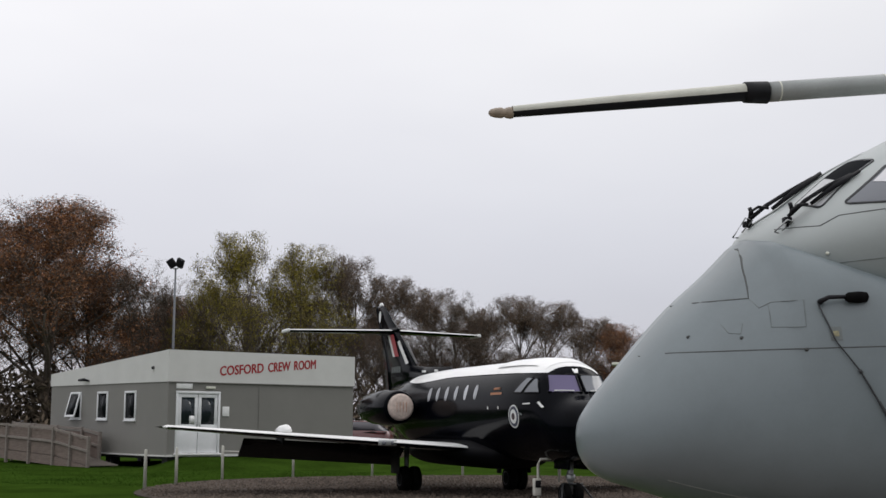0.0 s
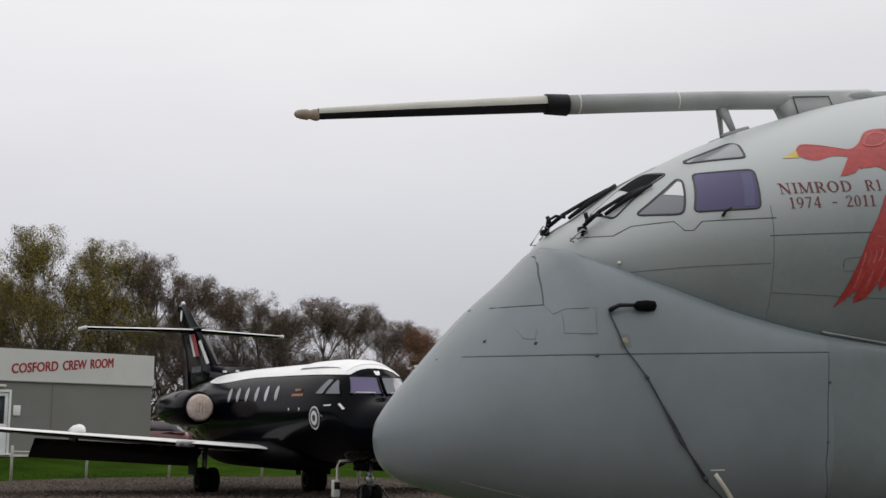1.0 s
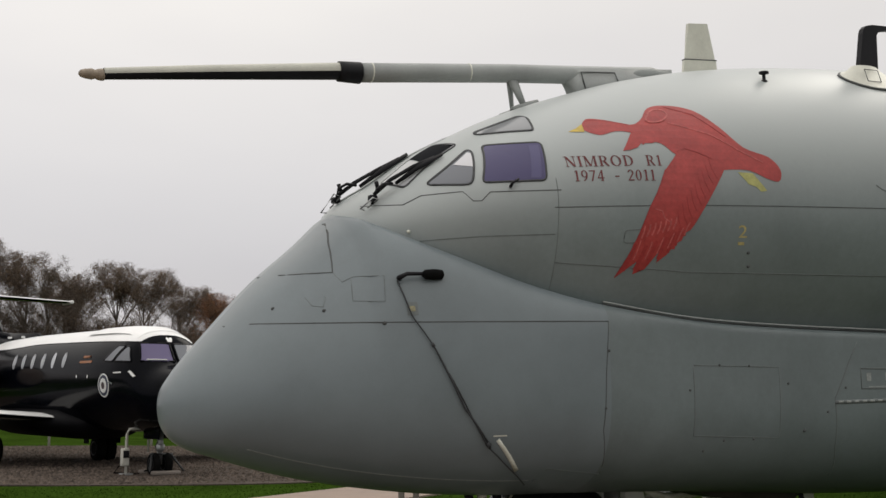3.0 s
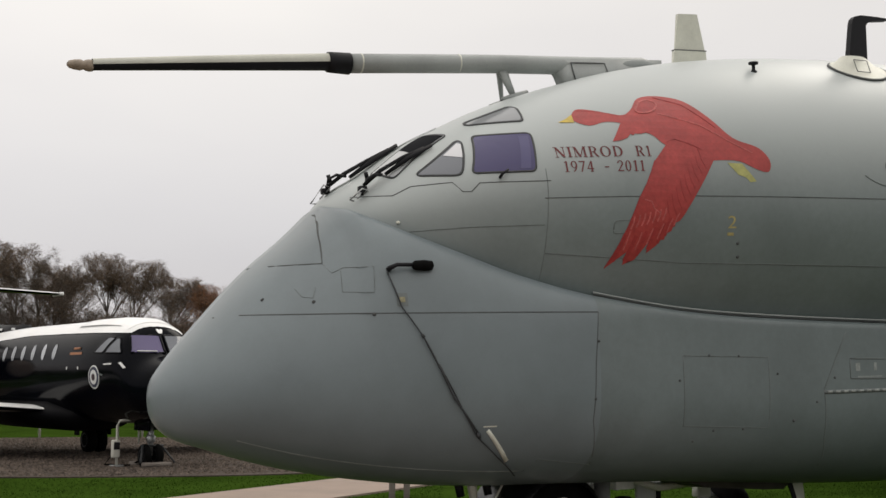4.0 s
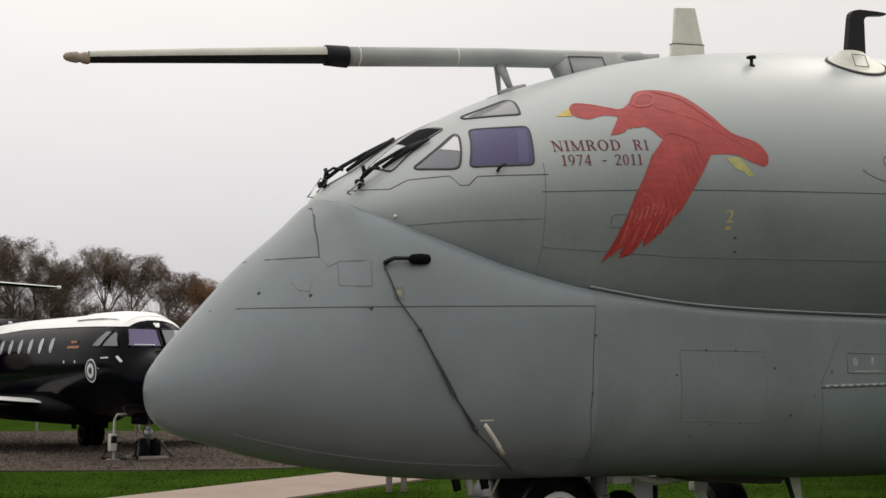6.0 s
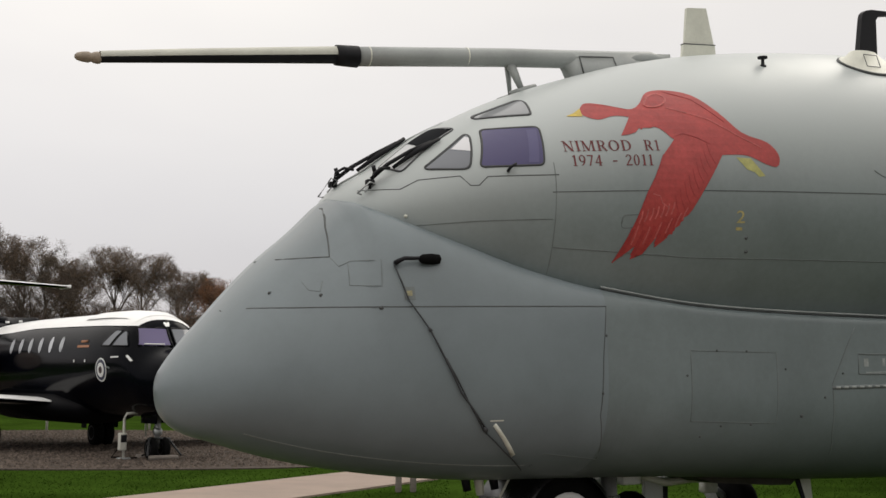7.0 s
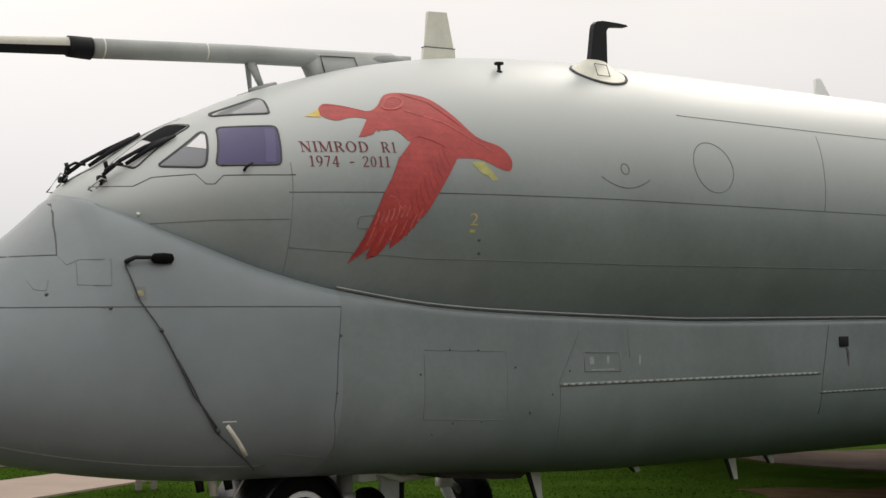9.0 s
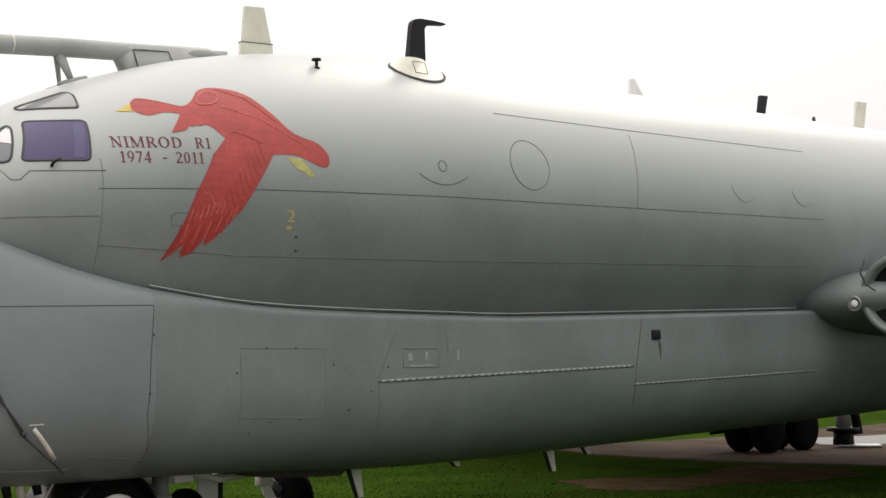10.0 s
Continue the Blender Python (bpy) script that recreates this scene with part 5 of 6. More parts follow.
part("steering_rod", joined(pipe([(-0.05, -0.24, 0.42), (-0.05, 0.24, 0.42)], 0.022, 6), pipe([(-0.05, 0.2, 0.42), (-0.32, 0.36, 0.10)], 0.02, 6), pipe([(-0.05, -0.2, 0.42), (-0.32, -0.36, 0.10)], 0.02, 6)), RIM, ng)
part("gear_collar", spin([(0.48, 0.07), (0.50, 0.085), (0.60, 0.085), (0.62, 0.06)], 10, "z"), STEEL, ng)
part("belly_aerial", block((0.25, 0.02, 0.2), (3.2, 0.2, 0.62), 0.006), BLACK, jet)

# crew hut
HUT = Matrix.Translation((-22.9, 41.5, 0)) @ Matrix.Rotation(math.atan2(0.835, 0.55), 4, "Z")
hut = thing("portable_building", HUT, "single-storey grey portable building with a deep pale fascia", "building")
W_, D_ = 7.78, 9.75


def wall_panels(name, length, place, openings, z0=0.46, z1=2.98, thick=0.10):
    """A wall along its own axis with real openings, built of upright strips."""
    cuts = sorted({0.0, length} | {o[0] for o in openings} | {o[1] for o in openings})
    pieces = []
    for a, b in zip(cuts, cuts[1:]):
        holes = sorted([(o[2], o[3]) for o in openings if o[0] <= a + 1e-6 and o[1] >= b - 1e-6])
        z = z0
        for h0, h1 in holes + [(z1, z1)]:
            if h0 - z > 0.01:
                pieces.append((a, b, z, h0))
            z = h1
    for a, b, c, d in pieces:
        bm = bmesh.new()
        q = [bm.verts.new(place(u, t, z)) for z in (c, d) for u, t in ((a, 0), (b, 0), (b, thick), (a, thick))]
        for k in ((0, 1, 2, 3), (4, 7, 6, 5), (0, 4, 5, 1), (1, 5, 6, 2), (2, 6, 7, 3), (3, 7, 4, 0)):
            bm.faces.new([q[i] for i in k])
        bmesh.ops.recalc_face_normals(bm, faces=bm.faces)
        part(name, bm, CLAD_GREY, hut, "grey flat wall cladding", soft=False)


wall_panels("wall_panel", W_, lambda u, t, z: (u, t, z), [(0.30, 2.02, 0.5, 2.66)])
WINS = [(2.36, 3.26, 1.64, 2.70), (4.64, 5.52, 1.66, 2.71), (6.92, 7.86, 1.68, 2.72)]
wall_panels("wall_panel", D_ - 0.2, lambda u, t, z: (t, u + 0.1, z), [(a - 0.1, b - 0.1, c, d) for a, b, c, d in WINS])
wall_panels("wall_panel", W_, lambda u, t, z: (u, D_ - t, z), [])
wall_panels("wall_panel", D_ - 0.2, lambda u, t, z: (W_ - t, u + 0.1, z), [])
part("floor_slab", block((W_ - 0.05, D_ - 0.05, 0.14), (W_ / 2, D_ / 2, 0.40)), BLACK, hut, soft=False)
part("base_trim", block((W_ + 0.04, 0.05, 0.07), (W_ / 2, -0.02, 0.455)), FASCIA, hut, soft=False)
part("base_trim", block((0.05, D_, 0.05), (-0.02, D_ / 2, 0.445)), FASCIA, hut, soft=False)


def fascia_face(p):
    bm = bmesh.new()
    vs = [bm.verts.new(q) for q in p]
    bm.faces.new(vs)
    r = bmesh.ops.extrude_face_region(bm, geom=bm.faces[:])
    c = Vector((W_ / 2, D_ / 2, 3.5))
    n = (Vector(p[1]) - Vector(p[0])).cross(Vector(p[2]) - Vector(p[1])).normalized()
    if n.dot(c - Vector(p[0])) < 0:
        n = -n
    bmesh.ops.translate(bm, vec=n * 0.08, verts=[v for v in r["geom"] if isinstance(v, bmesh.types.BMVert)])
    bmesh.ops.recalc_face_normals(bm, faces=bm.faces)
    return bm


e_ = 0.035
part("fascia", fascia_face([(-e_, -e_, 2.98), (W_ + e_, -e_, 2.98), (W_ + e_, -e_, 4.10), (-e_, -e_, 4.08)]), FASCIA, hut, "deep pale grey fascia board", soft=False)
part("fascia", fascia_face([(-e_, 0.05, 2.98), (-e_, D_ + e_, 2.98), (-e_, D_ + e_, 3.46), (-e_, 0.05, 4.077)]), FASCIA, hut, "tapering pale grey fascia board", soft=False)
part("fascia", fascia_face([(W_ + e_, 0.05, 2.98), (W_ + e_, D_ + e_, 2.98), (W_ + e_, D_ + e_, 3.46), (W_ + e_, 0.05, 4.08)]), FASCIA, hut, soft=False)
part("roof", loft([[(-0.02, y, z), (W_ + 0.02, y, z), (W_ + 0.02, y, z - 0.06), (-0.02, y, z - 0.06)] for y, z in ((0.06, 4.06), (D_, 3.44))], True, True), CLAD_GREY, hut, soft=False)
part("edge_trim", block((W_ + 0.10, 0.03, 0.03), (W_ / 2, -0.05, 2.975)), CLAD_GREY, hut, soft=False)
part("joint_cover", block((0.05, 0.02, 2.5), (3.64, -0.012, 1.72)), CLAD_GREY, hut, soft=False)
part("corner_trim", block((0.06, 0.06, 2.5), (-0.005, -0.005, 1.72)), CLAD_GREY, hut, soft=False)
UPVC = material("white_upvc", (0.72, 0.73, 0.74), 0.35, vary=0.05, size=0.5)
ROOM = material("dark_room", (0.05, 0.05, 0.055), 0.9, vary=0.2, size=0.6)
part("inner_wall", block((W_ - 0.6, D_ - 0.6, 2.4), (W_ / 2, D_ / 2 + 0.1, 1.72)), ROOM, hut, soft=False)
for i, (a, b, c, d) in enumerate(WINS):
    win = part("window_frame", block((0.08, b - a, 0.08), (0.0, (a + b) / 2, c + 0.04), 0.01), UPVC, hut, "white plastic window frame")
    part("frame_head", block((0.08, b - a, 0.08), (0.0, (a + b) / 2, d - 0.04), 0.01), UPVC, win)
    for y in (a + 0.04, b - 0.04):
        part("frame_side", block((0.08, 0.08, d - c - 0.16), (0.0, y, (c + d) / 2), 0.01), UPVC, win)
    part("sill", block((0.09, b - a + 0.02, 0.03), (-0.03, (a + b) / 2, c - 0.01), 0.008), UPVC, win)
    if i < 2:
        part("pane", block((0.015, b - a - 0.16, d - c - 0.16), (0.0, (a + b) / 2, (c + d) / 2)), DARK_GLASS, win)
    else:
        tilt = Matrix.Translation((-0.05, 0, d - 0.06)) @ Matrix.Rotation(radians(14), 4, "Y") @ Matrix.Translation((0, 0, -(d - 0.06)))
        part("open_sash", block((0.05, b - a - 0.06, 0.08), (0, (a + b) / 2, c + 0.1), 0.01, tilt), UPVC, win, "top-hung sash standing open")
        for y in (a + 0.07, b - 0.07):
            part("sash_side", block((0.05, 0.08, d - c - 0.1), (0, y, (c + d) / 2), 0.01, tilt), UPVC, win)
        part("pane", block((0.015, b - a - 0.2, d - c - 0.2), (0, (a + b) / 2, (c + d) / 2), 0, tilt), DARK_GLASS, win)
door = part("door_frame", block((1.74, 0.10, 0.09), (1.16, 0.0, 2.625), 0.01), UPVC, hut, "white plastic double door with glazed tops")
for x in (0.335, 1.985):
    part("door_jamb", block((0.08, 0.10, 2.1), (x, 0.0, 1.54), 0.01), UPVC, door)
part("threshold", block((1.8, 0.2, 0.06), (1.16, -0.05, 0.50), 0.01), WHITE, door)
for x0 in (0.39, 1.17):
    leaf = part("door_leaf", block((0.76, 0.05, 0.98), (x0 + 0.38, 0.01, 1.03), 0.01), UPVC, door)
    part("top_rail", block((0.76, 0.05, 0.12), (x0 + 0.38, 0.01, 2.51), 0.01), UPVC, leaf)
    for x in (x0 + 0.06, x0 + 0.70):
        part("stile", block((0.12, 0.05, 0.95), (x, 0.01, 1.985), 0.01), UPVC, leaf)
    part("pane", block((0.54, 0.02, 0.96), (x0 + 0.38, 0.015, 1.98)), glass("door_glass", (0.018, 0.024, 0.030)), leaf)
    part("handle", pipe([(1.16 + (0.07 if x0 > 1 else -0.07), -0.05, 1.42), (1.16 + (0.07 if x0 > 1 else -0.07), -0.05, 1.62)], 0.014, 6), STEEL, leaf)
part("door_notice", block((0.2, 0.01, 0.28), (0.93, -0.005, 1.68)), WHITE, door, "white paper notice")
part("notice_board", block((0.27, 0.03, 0.34), (2.26, -0.02, 1.98), 0.005), WHITE, hut, "white notice board on the wall")
part("name_plate", block((0.62, 0.03, 0.18), (0.60, -0.02, 2.84), 0.005), WHITE, hut, "blank pale plate over the door")
part("door_lamp", block((0.36, 0.08, 0.09), (1.62, -0.04, 2.80), 0.02), PALE, hut, "pale bulkhead lamp over the door")
part("flood_lamp", joined(pipe([(-0.05, 6.2, 3.12), (-0.2, 6.35, 3.17), (-0.22, 6.75, 3.16)], [0.03, 0.06, 0.05], 8)), BLACK, hut, "small black lamp under the fascia")
part("wall_sensor", pipe([(-0.03, 1.07, 3.48), (-0.10, 1.07, 3.47)], [0.06, 0.05], 8), BLACK, hut)
SIGN_RED = material("sign_red", (0.33, 0.016, 0.020), 0.5, vary=0.1, size=0.5)
for word_, x0, x1 in (("COSFORD", 1.98, 3.76), ("CREW", 3.96, 4.90), ("ROOM", 5.08, 6.02)):
    z0, z1 = 3.23 + 0.092 * (x0 - 1.98), 3.23 + 0.092 * (x1 - 1.98)
    sheets_ = bmesh.new()
    for i, (dx, dz) in enumerate(((0, 0), (0.015, 0), (-0.015, 0), (0.008, 0.010), (-0.008, -0.010))):
        b2 = painted_text(word_, x0 + dx, x1 + dx, z0 + dz, z1 + dz, 0.33, lambda a, b, l=0.0: (a, -e_ - l, b), 0.003 + 0.0015 * i)
        me_ = bpy.data.meshes.new("tmp")
        b2.to_mesh(me_)
        b2.free()
        sheets_.from_mesh(me_)
        bpy.data.meshes.remove(me_)
    part("sign_word", sheets_, SIGN_RED, hut, "red capital lettering on the fascia", soft=False)
for x in (0.4, 3.9, 7.4):
    for y in (0.5, 4.9, 9.3):
        part("support_pad", block((0.4, 0.4, 0.42), (x, y, 0.15), 0.02), ROOM, hut, soft=False)

# timber access ramp with handrails
ramp = thing("access_ramp", HUT, "weathered timber access ramp with post-and-rail sides", "ramp")


def ramp_z(s):
    return 0.06 + 0.105 * (min(s, 5.8) - 2.8) + 0.03 * max(0.0, s - 5.8)


for i in range(34):
    s = 2.9 + i * 0.28
    part("deck_board", block((1.05, 0.26, 0.05), (-0.95, s, ramp_z(s)), 0.006), TIMBER, ramp, soft=False)
for xo, first in ((-1.5, 2.8), (-0.38, 4.3)):
    stops = [v for v in (2.8, 4.3, 5.8, 8.0, 10.2, 12.4) if v >= first]
    for s in stops:
        z = ramp_z(s)
        part("post", block((0.11, 0.11, z + 1.02), (xo - 0.06, s, (z + 1.02) / 2), 0.01), TIMBER, ramp, soft=False)
    for s, s2 in zip(stops, stops[1:]):
        for h, hh, out in ((0.95, 0.09, 0.06), (0.50, 0.09, 0.06), (0.42, 0.86, 0.0), (-0.2, 0.34, 0.02)):
            a, b = Vector((xo - out, s, ramp_z(s) + h)), Vector((xo - out, s2, ramp_z(s2) + h))
            m = Matrix.Translation((a + b) / 2) @ Matrix.Rotation(math.atan2(b.z - a.z, s2 - s), 4, "X")
            part("rail" if hh < 0.2 else "infill_board" if hh > 0.5 else "skirt_board", block((0.04 if hh < 0.2 else 0.02, (b - a).length + 0.06, hh), (0, 0, 0), 0.006, m), TIMBER if hh < 0.2 else BOARD, ramp, soft=False)

# white posts round the gravel pad
PAD = (-8.3, 32.2)
POSTS = [(-16.2, 28.3), (-16.9, 31.1), (-17.2, 34.3), (-16.2, 36.9), (-14.5, 39.0), (-12.1, 40.6), (-9.2, 41.4), (-6.2, 41.1), (-3.4, 39.8), (-1.2, 37.6)]
POST_PAINT = material("pale_post_paint", (0.50, 0.49, 0.44), 0.6, vary=0.12, size=0.3)
fence = thing("post_fence", Matrix.Translation((PAD[0], PAD[1], 0)), "line of pale posts with a thin rope round the pad", "fence")
for x, y in POSTS:
    part("post", spin([(0.0, 0.040), (0.93, 0.036), (0.955, 0.026)], 10, "z", (x - PAD[0], y - PAD[1], 0)), POST_PAINT, fence)
for (a, b), (c, d) in list(zip(POSTS, POSTS[1:]))[2:]:
    pts = [(a + (c - a) * t - PAD[0], b + (d - b) * t - PAD[1], 0.80 - 0.12 * t * (1 - t)) for t in np.linspace(0, 1, 8)]
    part("rope", pipe(pts, 0.022, 6), POST_PAINT, fence)

# service post beside the small jet
srv = thing("service_post", JET @ Matrix.Translation((0.2, 0.62, 0)), "grey steel service post with a socket box", "service post")
part("pole", pipe([(0, 0, 0), (0, 0, 0.80), (0.03, -0.06, 0.90), (0.05, -0.42, 0.92), (0.05, -0.47, 0.86), (0.05, -0.48, 0.45)], [0.030, 0.030, 0.026, 0.024, 0.024, 0.018], 8), POST_PAINT, srv, "pale bent tube")
part("socket_box", block((0.12, 0.15, 0.34), (0, 0.03, 0.36), 0.02), POST_PAINT, srv, "pale socket box")
part("box_lid", block((0.02, 0.12, 0.14), (-0.065, 0.03, 0.42), 0.006), BLACK, srv)
part("post_foot", block((0.22, 0.22, 0.04), (0, 0, 0.03), 0.01), STEEL, srv)
part("cable", pipe([(0.05, 0.05, 0.28), (0.1, 0.2, 0.06), (0.1, -0.3, 0.03), (0, -0.5, 0.12)], 0.018, 6), RUBBER, srv)

# two short timber bollards by the path
bollard = thing("timber_bollard", Matrix.Translation((-0.74, 19.65, 0)), "short weathered timber bollard beside the path", "bollard", "bollards by the path")
part("bollard_post", block((0.09, 0.09, 0.62), (0, 0, 0.31), 0.012), TIMBER, bollard)
copy_thing(bollard, Matrix.Translation((-0.53, 19.72, 0)))

# floodlight mast behind the hut
mast = thing("floodlight_mast", Matrix.Translation((-27.9, 50.9, 0)), "tall thin grey floodlight mast behind the hut", "floodlight")
part("mast_pole", pipe([(0, 0, 0), (0, 0, 4), (0, 0, 8.1)], [0.075, 0.055, 0.04], 10), material("galvanised_steel", (0.13, 0.137, 0.148), 0.6, 0.1, vary=0.1), mast)
for s in (-1, 1):
    lamp = part("floodlight", block((0.34, 0.16, 0.40), (0, 0, 0), 0.04, Matrix.Translation((0.20 * s + 0.05, -0.08, 8.30)) @ Matrix.Rotation(0.5 * s, 4, "Y") @ Matrix.Rotation(0.4, 4, "X")), BLACK, mast, "black floodlight head")
    part("lamp_bracket", pipe([(0, 0, 8.05), (0.22 * s, 0, 8.15)], 0.03, 6), STEEL, lamp)

# parked car beyond the pad
car = thing("parked_car", Matrix.Translation((-20.75, 52.3, 0.0)) @ Matrix.Rotation(radians(12), 4, "Z") @ Matrix.Diagonal((1.0, 1.0, 1.15, 1)), "dark red estate car parked beyond the fence", "car")
CAR_RED = material("car_red", (0.085, 0.013, 0.012), 0.35, vary=0.1, size=1, coat=0.4)
sec = [(-2.05, 0.45, 0.88, 0.62), (-1.95, 0.35, 1.05, 0.78), (-1.0, 0.30, 1.12, 0.84), (0.9, 0.30, 1.14, 0.85), (1.95, 0.35, 1.12, 0.80), (2.08, 0.45, 0.92, 0.66)]
part("car_body", loft([[(x, -w, b), (x, -w * 1.0, (b + t) / 2), (x, -w * 0.93, t), (x, w * 0.93, t), (x, w, (b + t) / 2), (x, w, b)] for x, b, t, w in sec], True, True), CAR_RED, car)
cabin_ = [(-0.95, 1.12, 0.74), (-0.35, 1.40, 0.62), (0.2, 1.47, 0.60), (1.4, 1.45, 0.60), (1.95, 1.13, 0.70)]
part("cabin_glass", loft([[(x, -0.80, 1.06), (x, -w, z - 0.02), (x, w, z - 0.02), (x, 0.80, 1.06)] for x, z, w in cabin_], True, True), glass("car_glass", (0.05, 0.045, 0.055), 0.12, 0.5), car)
part("car_roof", loft([[(x, -w, z - 0.03), (x, -w * 0.8, z + 0.02), (x, w * 0.8, z + 0.02), (x, w, z - 0.03)] for x, z, w in cabin_[1:4]], True, True), CAR_RED, car)
for x in (-1.25, 1.3):
    for y in (-0.76, 0.76):
        aircraft_wheel(car, x, y, 0.31, 0.31, 0.2, STEEL)

# ground equipment trolley beyond the nose wheel
tro = thing("servicing_trolley", Matrix.Translation(HULL @ Vector((5.0, 1.15, -1.68))) @ Matrix.Rotation(math.atan2(AFT.y, AFT.x), 4, "Z"), "pale steel servicing trolley with black wheels below the belly", "trolley")
tro.location.z = 0
part("trolley_frame", joined(pipe([(-0.62, -0.35, 0.66), (0.9, -0.35, 0.66)], 0.035, 6), pipe([(-0.62, 0.35, 0.66), (0.9, 0.35, 0.66)], 0.035, 6), pipe([(-0.62, -0.35, 0.66), (-0.62, 0.35, 0.66)], 0.035, 6), pipe([(0.3, -0.35, 0.66), (0.3, 0.35, 0.66)], 0.035, 6)), WHITE, tro)
part("trolley_deck", block((0.62, 0.6, 0.09), (-0.25, 0, 0.72), 0.01), WHITE, tro)
part("side_bracket", block((0.22, 0.05, 0.30), (0.02, -0.4, 0.54), 0.01), WHITE, tro)
part("bracket_edge", block((0.05, 0.06, 0.34), (0.16, -0.4, 0.48), 0.01), BLACK, tro)
part("brace", pipe([(0.72, -0.3, 0.62), (0.98, -0.3, 0.16)], [0.055, 0.05], 8), WHITE, tro, "white slanting brace")
part("brace_end", block((0.16, 0.12, 0.12), (0.76, -0.3, 0.58), 0.02), PALE, tro)
part("axle", pipe([(-0.25, -0.3, 0.28), (0.0, -0.3, 0.28)], 0.03, 6), STEEL, tro)
part("axle", pipe([(1.12, 0, 0.33), (1.46, 0, 0.33)], 0.03, 6), STEEL, tro)
part("tow_bar", pipe([(0.9, 0, 0.64), (1.32, 0, 0.36)], 0.04, 8), STEEL, tro)
for x, y, r, wide, rim_mat in ((-0.16, -0.30, 0.28, 0.20, DARK_RED), (-0.16, 0.30, 0.28, 0.20, DARK_RED), (1.30, 0.0, 0.33, 0.24, RUBBER)):
    tyre_ = part("wheel", spin([(-wide / 2, r * 0.55), (-wide / 2, r * 0.80), (-wide * 0.40, r * 0.93), (-wide * 0.2, r), (wide * 0.2, r), (wide * 0.40, r * 0.93), (wide / 2, r * 0.80), (wide / 2, r * 0.55)], 26, "x", (x, y, r)), RUBBER, tro)
    part("rim", spin([(-wide * 0.52, r * 0.30), (-wide * 0.46, r * 0.56), (wide * 0.46, r * 0.56), (wide * 0.52, r * 0.30)], 18, "x", (x, y, r)), rim_mat, tyre_)
part("axle_post", pipe([(-0.25, 0, 0.3), (-0.25, 0, 0.68)], 0.03, 6), STEEL, tro)

# jacking stand and drip tray by the main wheels
stand = thing("jacking_stand", Matrix.Translation((16.55, 24.5, 0)) @ Matrix.Rotation(-0.5, 4, "Z"), "grey and black jacking stand on the concrete", "stand")
part("stand_column", pipe([(0, 0, 0.4), (0, 0, 1.35)], [0.15, 0.14], 14), material("pale_grey_jack_paint", (0.36, 0.36, 0.34), 0.6, vary=0.2, size=0.2), stand)
part("stand_leg", pipe([(0.30, 0.0, 0.3), (0.16, 0.0, 1.4)], [0.10, 0.09], 8), BLACK, stand)
part("stand_ring", spin([(0.36, 0.20), (0.36, 0.34), (0.44, 0.34), (0.44, 0.20)], 24, "z"), BLACK, stand)
part("stand_pedestal", pipe([(0, 0, 0.08), (0, 0, 0.40)], [0.22, 0.20], 14), BLACK, stand)
part("stand_base", block((0.85, 0.5, 0.06), (0.32, 0, 0.06), 0.02), STEEL, stand)

# tail of another aircraft beyond the small jet
other = thing("distant_aircraft_tail", Matrix.Translation((-7.3, 47.5, 0)) @ Matrix.Rotation(0.15, 4, "Z"), "tail of another dark aircraft with a pale tailplane", "aircraft")
part("tail_body", spin([(-0.6, 0.02), (-0.2, 0.35), (1.2, 0.7), (4.0, 1.0), (9.0, 1.1), (12.0, 0.9), (13.5, 0.1)], 18, at=(0, 0, 2.2)), NAVY, other)
part("tailplane", block((2.6, 0.9, 0.10), (0.0, 0.0, 3.72), 0.03), PALE, other)
part("fin", block((0.9, 0.14, 1.4), (0.9, 0.0, 3.2), 0.03), NAVY, other)
for x in (4.0, 9.0):
    part("undercarriage", pipe([(x, 0, 1.3), (x, 0, 0.0)], 0.16, 8), BLACK, other)


